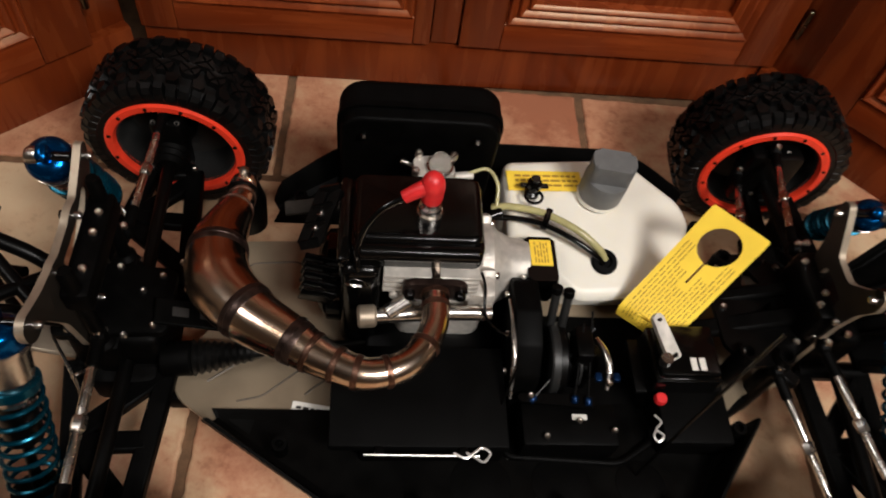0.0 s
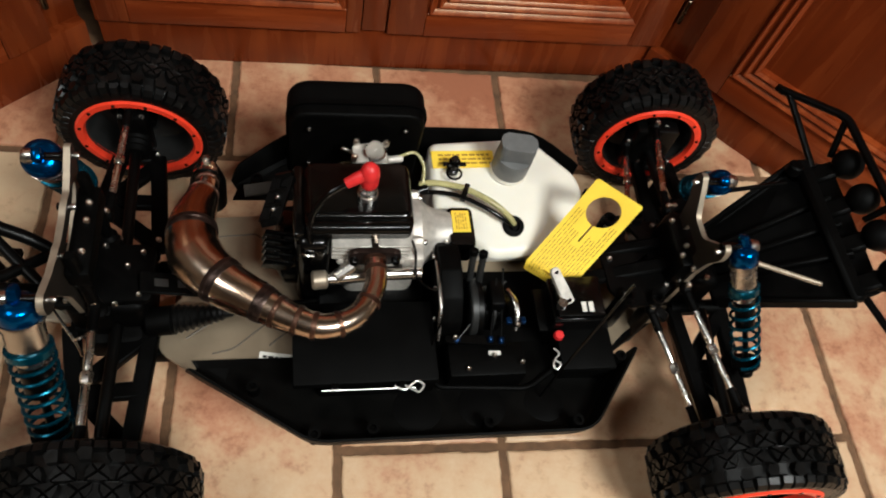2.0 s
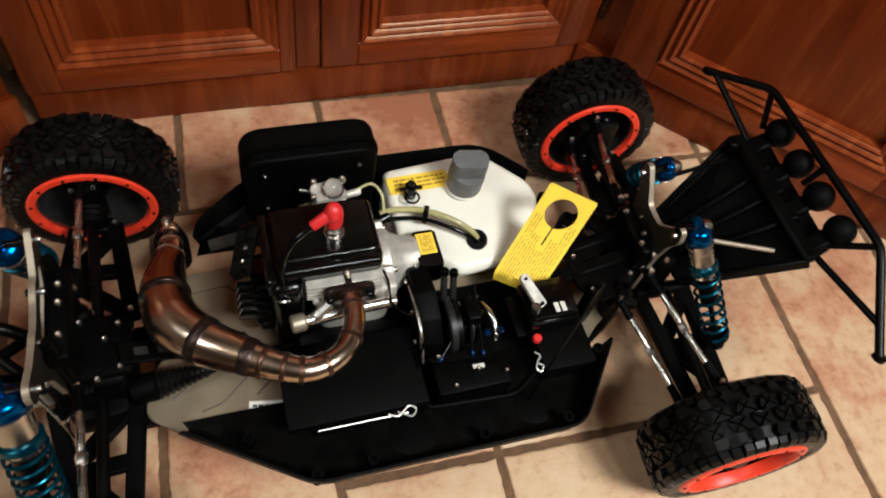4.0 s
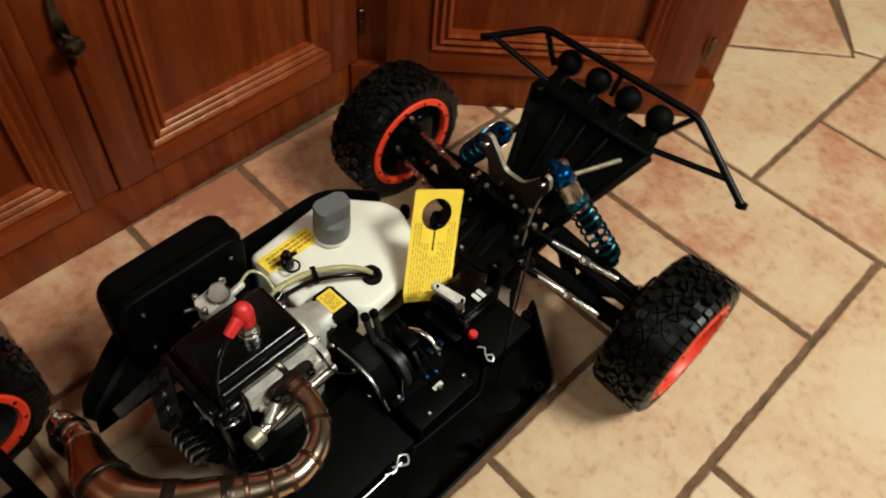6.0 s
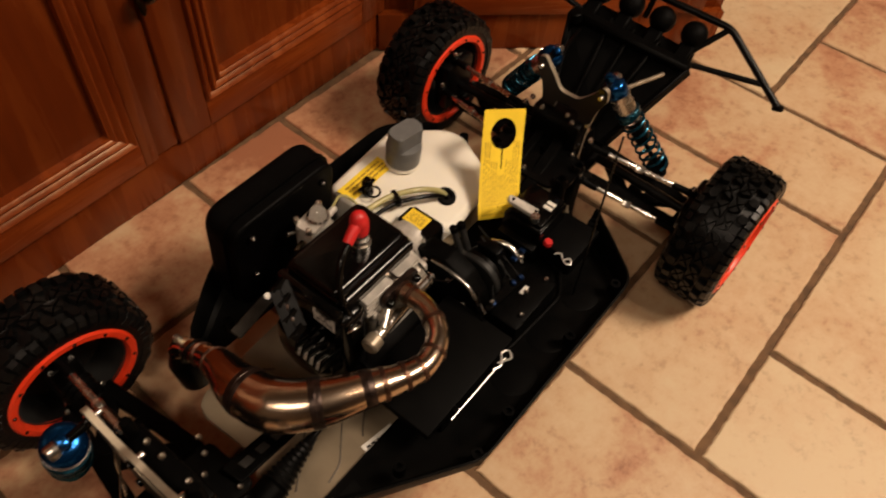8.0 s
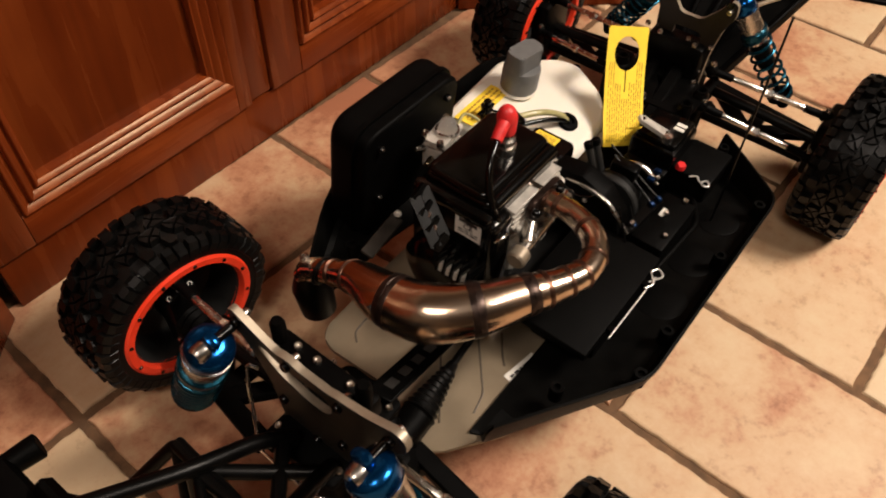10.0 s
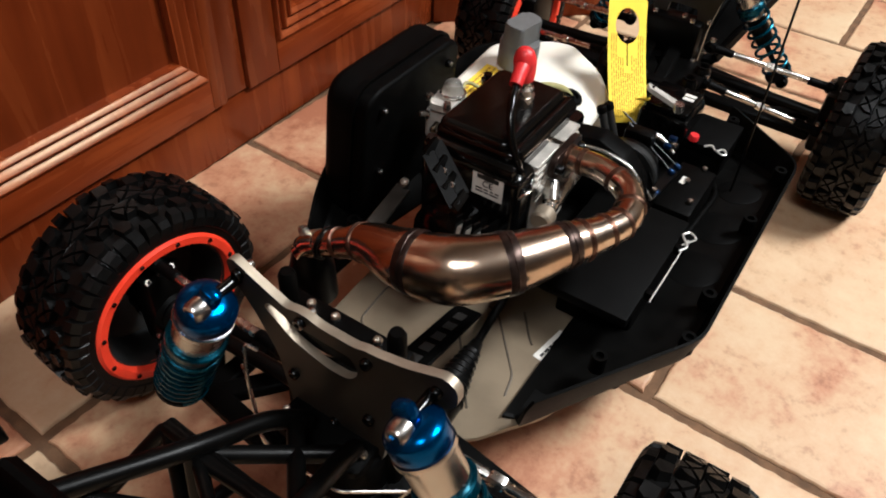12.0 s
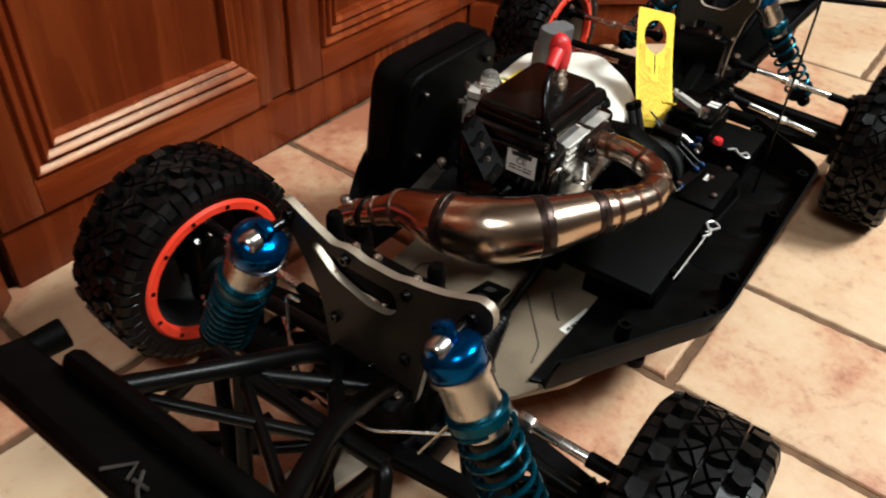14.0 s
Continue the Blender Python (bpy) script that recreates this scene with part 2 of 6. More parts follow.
    l.new(mx.outputs["Color"], b.inputs["Base Color"])
    rr = n.new("ShaderNodeMapRange")
    rr.inputs["To Min"].default_value, rr.inputs["To Max"].default_value = 0.38, 0.66
    l.new(f.outputs["Fac"], rr.inputs["Value"])
    l.new(rr.outputs["Result"], b.inputs["Roughness"])
    bp = n.new("ShaderNodeBump")
    bp.inputs["Strength"].default_value, bp.inputs["Distance"].default_value = 0.28, 0.003
    l.new(s1.outputs[0], bp.inputs["Height"])
    l.new(bp.outputs["Normal"], b.inputs["Normal"])
    return m


# same cherry, lightened so rails and mouldings carry caught light in their colour
M["wood_lit"] = wood("lit_cherry_wood", 1.35)
# second tile tone: redder clay, with some cast shadow put into its colour
M["pipe"], M["wood"], M["tile"], M["tile_red_shaded"] = pipe_metal(), wood(), tile_mat(shift=0.02), tile_mat("red_terracotta", -0.13)

# ---- builders ----


def thing(name, at, label, category, group="", kind=""):
    """An Empty at the base of a thing; its parts are built in world metres and hung under it."""
    ob = new(name)
    ob.empty_display_size = 0.05
    ob.matrix_world = at if isinstance(at, Matrix) else Matrix.Translation(at)
    return tagged(ob, label, category, group, kind)


SEAT = Vector((0, 0, 0))  # where a group of the truck's parts sits on its chassis


def part(name, bm, material, parent=None, label="", smooth=True, at=None):
    """Links a bmesh as one mesh object under a thing or a part, in the coordinates of its parent."""
    me = bpy.data.meshes.new(name)
    bmesh.ops.recalc_face_normals(bm, faces=bm.faces)
    bm.to_mesh(me)
    bm.free()
    for mm in material if isinstance(material, (list, tuple)) else [material]:
        me.materials.append(mm)
    if smooth:
        me.shade_smooth()
        me.set_sharp_from_angle(angle=radians(38))
    ob = new(name, me)
    ob.parent = parent
    m = Matrix.Identity(4) if at is None else at
    ob.matrix_basis = Matrix.Translation(SEAT) @ m if parent is not None and parent.name.startswith("model_truck") else m
    if label:
        ob["label"] = label
    return ob


def share(ob, parent, at, label=""):
    """A twin of a part that shares its mesh."""
    o = new(ob.name.split(".")[0], ob.data)
    o.parent = parent
    o.matrix_basis = at
    if label:
        o["label"] = label
    return o


def box(bm, size, at=(0, 0, 0), rot=None, bevel=0.0, seg=2):
    """Adds a bevelled box."""
    r = bmesh.ops.create_cube(bm, size=1.0)
    vs = r["verts"]
    m = Matrix.Translation(at) @ (rot.to_4x4() if rot is not None else Matrix.Identity(4)) @ Matrix.Diagonal((*size, 1))
    bmesh.ops.transform(bm, matrix=m, verts=vs)
    if bevel:
        es = list({e for v in vs for e in v.link_edges})
        bmesh.ops.bevel(bm, geom=es, offset=bevel, segments=seg, affect="EDGES", profile=0.5)
    return bm


def lathe(bm, profile, at=(0, 0, 0), axis=(0, 0, 1), seg=32, close=True):
    """Turns a profile of (radius, height) round an axis through at."""
    q = Vector((0, 0, 1)).rotation_difference(Vector(axis).normalized()).to_matrix().to_4x4()
    m = Matrix.Translation(at) @ q
    rings = []
    for r, h in profile:
        if r < 1e-6:
            rings.append([bm.verts.new(m @ Vector((0, 0, h)))])
        else:
            rings.append([bm.verts.new(m @ Vector((r * math.cos(2 * math.pi * i / seg), r * math.sin(2 * math.pi * i / seg), h))) for i in range(seg)])
    for a, b in zip(rings, rings[1:]):
        for i in range(seg):
            j = (i + 1) % seg
            if len(a) == 1 and len(b) == 1:
                continue
            if len(a) == 1:
                bm.faces.new((a[0], b[i], b[j]))
            elif len(b) == 1:
                bm.faces.new((a[i], a[j], b[0]))
            else:
                bm.faces.new((a[i], a[j], b[j], b[i]))
    if close:
        for ring in (rings[0], rings[-1]):
            if len(ring) > 2:
                bm.faces.new(ring)
    return bm


def rod(bm, a, b, r, seg=12, r2=None, chamfer=0.0):
    """A round bar from a to b."""
    a, b = Vector(a), Vector(b)
    h = (b - a).length
    r2 = r if r2 is None else r2
    c = chamfer
    prof = [(r - c, 0), (r, c), (r2, h - c), (r2 - c, h)] if c else [(r, 0), (r2, h)]
    return lathe(bm, prof, a, b - a, seg)


def smooth_line(pts, n=8):
    """Catmull-Rom through points."""
    p = [Vector(q) for q in pts]
    p = [2 * p[0] - p[1]] + p + [2 * p[-1] - p[-2]]
    out = []
    for i in range(1, len(p) - 2):
        for k in range(n):
            t = k / n
            a, b, c, d = p[i - 1], p[i], p[i + 1], p[i + 2]
            out.append(0.5 * (2 * b + (c - a) * t + (2 * a - 5 * b + 4 * c - d) * t * t + (3 * b - a - 3 * c + d) * t * t * t))
    return out + [p[-2]]


def tube(bm, pts, radius, seg=10, cap=True, tag=None):
    """Sweeps a circle along points; radius a number or one for each point. tag: values kept per point in the layer heat."""
    pts = [Vector(p) for p in pts]
    rad = [radius] * len(pts) if isinstance(radius, (int, float)) else radius
    lay = bm.verts.layers.float.get("heat") or bm.verts.layers.float.new("heat") if tag else None
    nrm, rings = None, []
    for i, p in enumerate(pts):
        d = (pts[min(i + 1, len(pts) - 1)] - pts[max(i - 1, 0)]).normalized()
        if nrm is None:
            nrm = d.orthogonal().normalized()
        nrm = (nrm - nrm.dot(d) * d).normalized()
        bi = d.cross(nrm)
        ring = [bm.verts.new(p + rad[i] * (math.cos(2 * math.pi * k / seg) * nrm + math.sin(2 * math.pi * k / seg) * bi)) for k in range(seg)]
        if tag:
            for v in ring:
                v[lay] = tag[i]
        rings.append(ring)
    for a, b in zip(rings, rings[1:]):
        for k in range(seg):
            bm.faces.new((a[k], a[(k + 1) % seg], b[(k + 1) % seg], b[k]))
    if cap:
        bm.faces.new(rings[0])
        bm.faces.new(rings[-1])
    return bm


def bent(pts, r=0.02, n=5):
    """Rounds the corners of a polyline."""
    p = [Vector(q) for q in pts]
    out = [p[0]]
    for a, b, c in zip(p, p[1:], p[2:]):
        u, w = (a - b), (c - b)
        k = min(r, u.length * 0.45, w.length * 0.45)
        s, e = b + u.normalized() * k, b + w.normalized() * k
        for i in range(n + 1):
            t = i / n
            out.append((1 - t) ** 2 * s + 2 * t * (1 - t) * b + t * t * e)
    return out + [p[-1]]


def prism(bm, outline, z0, z1, bevel=0.0, m=None, seg=2):
    """Extrudes an outline of (x, y) from z0 to z1."""
    lo = [bm.verts.new((x, y, z0)) for x, y in outline]
    hi = [bm.verts.new((x, y, z1)) for x, y in outline]
    fs = [bm.faces.new(lo[::-1]), bm.faces.new(hi)]
    for i in range(len(lo)):
        j = (i + 1) % len(lo)
        fs.append(bm.faces.new((lo[i], lo[j], hi[j], hi[i])))
    vs = lo + hi
    if bevel:
        es = list({e for f in fs for e in f.edges})
        r = bmesh.ops.bevel(bm, geom=es, offset=bevel, segments=seg, affect="EDGES", profile=0.5)
        vs = list({v for f in r["faces"] for v in f.verts} | {v for v in vs if v.is_valid})
    if m is not None:
        bmesh.ops.transform(bm, matrix=m, verts=vs)
    return bm


def rounded(outline, r, n=4):
    """An outline with its corners rounded."""
    out = []
    k = len(outline)
    for i in range(k):
        a, b, c = (Vector((*outline[(i + d) % k], 0)) for d in (-1, 0, 1))
        u, w = a - b, c - b
        q = min(r, u.length * 0.45, w.length * 0.45)
        s, e = b + u.normalized() * q, b + w.normalized() * q
        for j in range(n + 1):
            t = j / n
            p = (1 - t) ** 2 * s + 2 * t * (1 - t) * b + t * t * e
            out.append((p.x, p.y))
    return out


def pillow(bm, outline, z0, z1, r, m=None, n=6, r0=0.0):
    """Extrudes an outline with truly rounded rims: radius r above and r0 below."""
    k = len(outline)
    area = sum(outline[i][0] * outline[(i + 1) % k][1] - outline[(i + 1) % k][0] * outline[i][1] for i in range(k))
    nrm = []
    for i in range(k):
        u = Vector(outline[(i + 1) % k]) - Vector(outline[i - 1])
        v = Vector((u.y, -u.x)).normalized()
        nrm.append(v if area > 0 else -v)
    levels = []
    if r0:
        levels += [(r0 * (1 - math.sin(a)), z0 + r0 * (1 - math.cos(a))) for a in [math.pi / 2 * i / n for i in range(n + 1)]]
    else:
        levels.append((0.0, z0))
    levels += [(r * (1 - math.cos(a)), z1 - r + r * math.sin(a)) for a in [math.pi / 2 * i / n for i in range(n + 1)]]
    rings = []
    for s, z in levels:
        ring = [Vector((x - q.x * s, y - q.y * s, z)) for (x, y), q in zip(outline, nrm)]
        rings.append([bm.verts.new(m @ v if m is not None else v) for v in ring])
    for a, b in zip(rings, rings[1:]):
        for i in range(k):
            bm.faces.new((a[i], a[(i + 1) % k], b[(i + 1) % k], b[i]))
    bm.faces.new(rings[0][::-1])
    bm.faces.new(rings[-1])
    return bm


def B():
    return bmesh.new()


X, Y, Z = Vector((1, 0, 0)), Vector((0, 1, 0)), Vector((0, 0, 1))

# ---- the room ----
floor = part("floor", box(B(), (5.6, 4.9, 0.04), (0.3, -1.45, -0.0240)), M["grout"], label="sandy grout bed of a tiled kitchen floor", smooth=False)
tagged(floor, category="floor", kind="structure")
ceiling = part("ceiling", box(B(), (5.8, 5.1, 0.1), (0.3, -1.45, 2.55)), M["wall"], smooth=False)
tagged(ceiling, "plain warm plaster ceiling", "ceiling", kind="structure")
for nm, size, at in (("wall_north", (5.8, 0.1, 2.546), (0.3, 1.05, 1.227)), ("wall_south", (5.8, 0.1, 2.546), (0.3, -3.95, 1.227)), ("wall_west", (0.1, 4.898, 2.546), (-2.55, -1.45, 1.227)), ("wall_east", (0.1, 4.898, 2.546), (3.15, -1.45, 1.227))):
    tagged(part(nm, box(B(), size, at), M["wall"], smooth=False), "plain warm plaster wall", "wall", kind="structure")

# ---- kitchen cabinets ----


def ringed(bm, x0, x1, z0, z1, rings):
    """A mitred moulding: rectangles inset by (inset, y) one within another."""
    loops = []
    for inset, y in rings:
        loops.append([bm.verts.new(v) for v in ((x0 + inset, y, z0 + inset), (x1 - inset, y, z0 + inset), (x1 - inset, y, z1 - inset), (x0 + inset, y, z1 - inset))])
    for a, b in zip(loops, loops[1:]):
        for i in range(4):
            bm.faces.new((a[i], a[(i + 1) % 4], b[(i + 1) % 4], b[i]))
    return bm


def cabinet(m, width, doors, label, group="kitchen cabinets"):
    """A base unit whose front is local y = 0 and looks to -y; doors: (x0, x1, panel x0, panel x1, knob x or None)."""
    c = thing("kitchen_cabinet", m, label, "cabinet", group)
    part("body", box(B(), (width, 0.50, 0.80), (width / 2, 0.275, 0.46), bevel=0.002), M["wood"], c)
    part("plinth", box(B(), (width, 0.03, 0.074), (width / 2, 0.024, 0.037), bevel=0.0025), M["wood"], c)
    part("worktop", box(B(), (width, 0.56, 0.035), (width / 2, 0.255, 0.8785), bevel=0.004), M["top"], c)
    for a, b in zip(doors, doors[1:]):
        part("frame_stile", box(B(), (b[0] - a[1] - 0.003, 0.018, 0.762), ((a[1] + b[0]) / 2, 0.015, 0.459), bevel=0.0015), M["wood"], c)
    for x0, x1, p0, p1, knob in doors:
        z0, z1, q0, q1 = 0.078, 0.84, 0.119, 0.78
        bm = B()
        th, yy = 0.022, 0.011
        box(bm, (p0 - x0, th, z1 - z0), ((x0 + p0) / 2, yy, (z0 + z1) / 2), bevel=0.0022)
        box(bm, (x1 - p1, th, z1 - z0), ((x1 + p1) / 2, yy, (z0 + z1) / 2), bevel=0.0022)
        door = part("door", bm, M["wood"], c)
        for za, zb in ((z0, q0), (q1, z1)):
            b2 = box(B(), (p1 - p0 - 0.0006, th, zb - za), (0, 0, 0), bevel=0.0010)
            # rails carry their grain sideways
            bmesh.ops.rotate(b2, verts=b2.verts, cent=(0, 0, 0), matrix=Matrix.Rotation(radians(90), 3, "Y"))
            part("rail", b2, M["wood_lit"], door, at=Matrix.Translation(((p0 + p1) / 2, yy, (za + zb) / 2)) @ Matrix.Rotation(radians(-90), 4, "Y"))
        mould = [(0.0, 0.004), (0.0, 0.0)]
        for a, w in ((0.0020, 0.0110), (0.0145, 0.0105), (0.0262, 0.0080)):
            mould += [(a + w * u, 0.0020 - w * 0.62 * v) for u, v in ((0.0, 0.0), (0.06, 0.7), (0.16, 0.96), (0.28, 1.0), (0.5, 0.74), (0.78, 0.26), (0.94, 0.02), (1.0, 0.0))]
        mould += [(0.0345, 0.0165)]
        part("moulding", ringed(B(), p0, p1, q0, q1, mould), M["wood_lit"], door)
        part("panel", box(B(), (p1 - p0 - 0.06, 0.008, q1 - q0 - 0.06), ((p0 + p1) / 2, 0.0175, (q0 + q1) / 2)), M["wood"], door)
        if knob is not None:
            bm = B()
            out = rounded([(-0.0042, -0.040), (0, -0.048), (0.0042, -0.040), (0.0062, -0.016), (0.0095, 0.0), (0.0062, 0.016), (0.0042, 0.040), (0, 0.050), (-0.0042, 0.040), (-0.0062, 0.016), (-0.0095, 0), (-0.0062, -0.016)], 0.006, 3)
            prism(bm, out, 0, 0.0025, 0.0008, Matrix.Translation((knob - 0.008, -0.0005, 0.335)) @ Matrix.Rotation(radians(90), 4, "X"), 1)
            part("handle", bm, M["brass"], door, "antique brass escutcheon with a round knob")
            lathe(bm := B(), [(0.005, 0), (0.005, 0.006), (0.0038, 0.010), (0.008, 0.014), (0.0122, 0.0180), (0.0130, 0.021), (0.0118, 0.0245), (0.0065, 0.0268), (0, 0.0272)], (knob - 0.008, -0.003, 0.330), (0, -1, 0), 28)
            part("knob", bm, M["brass"], door)
        for hz in (0.155, 0.70):
            hx = x0 - 0.004 if x0 == 0.0 else x1 + 0.004
            part("hinge", rod(B(), (hx, -0.0045, hz - 0.022), (hx, -0.0045, hz + 0.022), 0.0042, 12, chamfer=0.001), M["brass"], door)
    return c


WALL_Y = 0.430
cabinet(pose(-0.372, WALL_Y, 0), 0.842, [(0.0, 0.362, 0.045, 0.340, None), (0.400, 0.834, 0.454, 0.778, 0.409)], "varnished cherry wood base cabinet with framed doors")
cabinet(pose(0.441, WALL_Y - 0.003, 0, 0, 0, -46), 0.619, [(0.060, 0.572, 0.128, 0.502, None)], "varnished cherry wood corner cabinet set at an angle")
cabinet(pose(-0.378 - 0.5 * 0.755, WALL_Y - 0.5 * 0.656 - 0.003, 0, 0, 0, 41), 0.498, [(0.02, 0.445, 0.08, 0.385, None)], "dark cherry wood corner cabinet set at an angle")

# ---- the radio-controlled truck ----
truck = thing("model_truck", (0, 0, 0.011), "black petrol model truck chassis without its body shell", "model truck")


def bar(bm, a, b, w, h, up=(0, 0, 1), bevel=0.0):
    """A flat bar from a to b, w wide and h thick along up."""
    a, b = Vector(a), Vector(b)
    d = (b - a)
    x = d.normalized()
    y = Vector(up).cross(x).normalized()
    z = x.cross(y)
    rot = Matrix((x, y, z)).transposed()
    return box(bm, (d.length, w, h), (a + b) / 2, rot, bevel, 1)


BOLT = {}


def bolt(at, axis=(0, 0, 1), r=0.0028, h=0.0022, parent=None, material="chrome"):
    """A socket-head screw; all share two meshes."""
    if material not in BOLT:
        bm = lathe(B(), [(1.0, 0), (1.0, 0.75), (0.82, 1.0), (0.5, 1.0), (0.45, 0.45), (0, 0.45)], seg=12)
        first = part("bolt", bm, M[material], truck)
        BOLT[material] = first.data
        bpy.data.objects.remove(first)
    q = Vector((0, 0, 1)).rotation_difference(Vector(axis).normalized()).to_matrix().to_4x4()
    o = new("bolt", BOLT[material])
    o.parent = parent or truck
    o.matrix_basis = Matrix.Translation(Vector(at) + (SEAT if parent is None else Vector((0, 0, 0)))) @ q @ Matrix.Diagonal((r, r, h, 1))
    return o


def bars_of_print(parent, m, w, h, rows, rng, z=0.0004, name="print", gap=0.75, ink="ink"):
    """Lines of unreadable print as thin dark bars in the local x, y of m."""
    bm = B()
    for i in range(rows):
        y = h / 2 - h * (i + 0.5) / rows
        x = -w / 2
        while x < w / 2 - 0.002:
            k = min(rng.uniform(0.003, 0.010), w / 2 - x)
            box(bm, (k, h / rows * 0.42, 0.0003), m @ Vector((x + k / 2, y, z)), m.to_3x3())
            x += k + rng.uniform(0.0012, 0.0022)
    return part(name, bm, M[ink], parent, smooth=False)


def wheel(at, steer, side, camber=0):
    """A knobbly tyre on a dark wheel with a red beadlock ring on both faces. side: +1 when its outer face looks to +y."""
    m = pose(*at, camber, 0, steer) @ Matrix.Rotation(radians(-90 * side), 4, "X")
    W = 0.037
    rim = [(0.060, -W + 0.006), (0.064, -W + 0.004), (0.0605, -W + 0.012), (0.059, -W + 0.02), (0.057, -0.004), (0.057, 0.008), (0.036, 0.016), (0.022, 0.014), (0.0, 0.014)]
    w = part("wheel", lathe(B(), rim, seg=40, close=False), M["wheelgrey"], truck, "dark grey wheel with a red beadlock ring", at=m)
    bm = B()
    prof = [(0.064, -W + 0.006), (0.072, -W + 0.0005), (0.080, -W), (0.087, -W + 0.004), (0.0905, -W + 0.011), (0.0925, -0.015), (0.093, 0), (0.0925, 0.015), (0.0905, W - 0.011), (0.087, W - 0.004), (0.080, W), (0.072, W - 0.0005), (0.064, W - 0.006)]
    lathe(bm, prof, seg=72, close=False)
    rng = random.Random(int(at[0] * 1000) + side)

    def lug(shape, ang, z, r0, r1, taper=0.86):
        """A block whose outline (across, along) is in metres on the tread."""
        lo, hi = [], []
        cx, cy = sum(p[0] for p in shape) / len(shape), sum(p[1] for p in shape) / len(shape)
        for u, v in shape:
            for lst, r, k in ((lo, r0, 1.0), (hi, r1, taper)):
                uu, vv = cx + (u - cx) * k, cy + (v - cy) * k
                a = ang + vv / 0.095
                lst.append(bm.verts.new((r * math.cos(a), r * math.sin(a), z + uu)))
        bm.faces.new(hi)
        n = len(lo)
        for i in range(n):
            bm.faces.new((lo[i], lo[(i + 1) % n], hi[(i + 1) % n], hi[i]))

    N = 24
    for i in range(N):
        a0 = 2 * math.pi * i / N
        j = lambda s=0.0006: rng.uniform(-s, s)  # noqa: E731
        for s in (-1, 1):
            a = a0 + (0 if s < 0 else math.pi / N)
            # centre block: a trapezium cut crosswise into four wedges
            tl, tr, bl, br, mid = (0.0078, -0.0055), (0.0078, 0.0055), (-0.0070, -0.0105), (-0.0070, 0.0105), (0.0008, 0.0)
            for sh in ((tl, tr, mid), (tr, (0.0, 0.0100), br, mid), (bl, (0.0, -0.0100), tl, mid), (br, (-0.0078, 0.0), bl, mid)):
                lug([(s * u + s * 0.0074, v + j(0.0004)) for u, v in sh], a, 0, 0.090, 0.0997, 0.74)
            for sh in ([(-0.0060, -0.0085), (0.0050, -0.0065), (0.0055, 0.0030), (0.0005, 0.0065), (-0.0062, 0.0030)],):
                lug([(s * u * 1.1 + s * (0.0236 if i % 2 else 0.0222), v * 0.95 + j(0.001)) for u, v in sh], a + math.pi / N, 0, 0.0895, 0.0990)
            # shoulder bars that run down the side wall
            for q, (k, top) in enumerate(((0.0, 0.0975), (math.pi / N, 0.0955))):
                aa = a + k
                vs = []
                for z, r in ((0.0285, top), (0.0350, top - 0.002), (0.0385, 0.0885), (0.0383, 0.0800)):
                    for da in (-0.0046 + j(), 0.0046 + j()):
                        vs.append(bm.verts.new((r * math.cos(aa + da / r), r * math.sin(aa + da / r), s * z)))
                base = [bm.verts.new((r * math.cos(aa + da / r), r * math.sin(aa + da / r), s * z)) for z, r in ((0.0285, 0.0895), (0.0300, 0.0880), (0.0355, 0.0830), (0.0370, 0.0790)) for da in (-0.0056, 0.0056)]
                for k2 in range(3):
                    bm.faces.new((vs[2 * k2], vs[2 * k2 + 1], vs[2 * k2 + 3], vs[2 * k2 + 2]))
                    for side2 in (0, 1):
                        bm.faces.new((vs[2 * k2 + side2], vs[2 * k2 + 2 + side2], base[2 * k2 + 2 + side2], base[2 * k2 + side2]))
                bm.faces.new((vs[0], vs[1], base[1], base[0]))
                bm.faces.new((vs[6], vs[7], base[7], base[6]))
    ty = part("tyre", bm, M["rubber"], w, "black rubber off-road tyre with chunky tread blocks", smooth=False)
    ty["kind"] = "stuff"
    for s in (-1, 1):
        bm = lathe(B(), [(0.0620, s * (W - 0.012)), (0.0620, s * (W - 0.001)), (0.0640, s * (W + 0.0022)), (0.0705, s * (W + 0.0022)), (0.0730, s * (W + 0.0002)), (0.0730, s * (W - 0.005))], seg=64, close=False)
        part("beadlock_ring", bm, M["ring"], w, "orange-red beadlock ring")
        for i in range(12):
            a = 2 * math.pi * (i + 0.5) / 12
            bolt((0.0675 * math.cos(a), 0.0675 * math.sin(a), s * (W + 0.0012)), (0, 0, s), 0.0021, 0.0022, w, "gloss")
    for i in range(5):
        a = 2 * math.pi * i / 5 + 0.3
        part("spoke", box(B(), (0.042, 0.014, 0.008), (0.034 * math.cos(a), 0.034 * math.sin(a), 0.016), Matrix.Rotation(a, 3, "Z"), 0.002), M["wheelgrey"], w)
    part("hub_nut", lathe(B(), [(0.016, -0.012), (0.016, 0.018), (0.012, 0.024), (0.012, 0.03), (0.008, 0.032), (0, 0.032)], seg=6), M["satin"], w)
    return w


RX, FX = -0.293, 0.374
RYF, RYN, FYF, FYN, HUB = 0.248, -0.223, 0.252, -0.228, 0.0887
wheel((RX + 0.005, RYF, HUB), -3, 1, 3)
wheel((RX, RYN, HUB), 0, -1)
wheel((FX + 0.003, FYF, HUB), -2.5, 1)
wheel((FX - 0.002, FYN - 0.004, HUB), -1.8, -1)

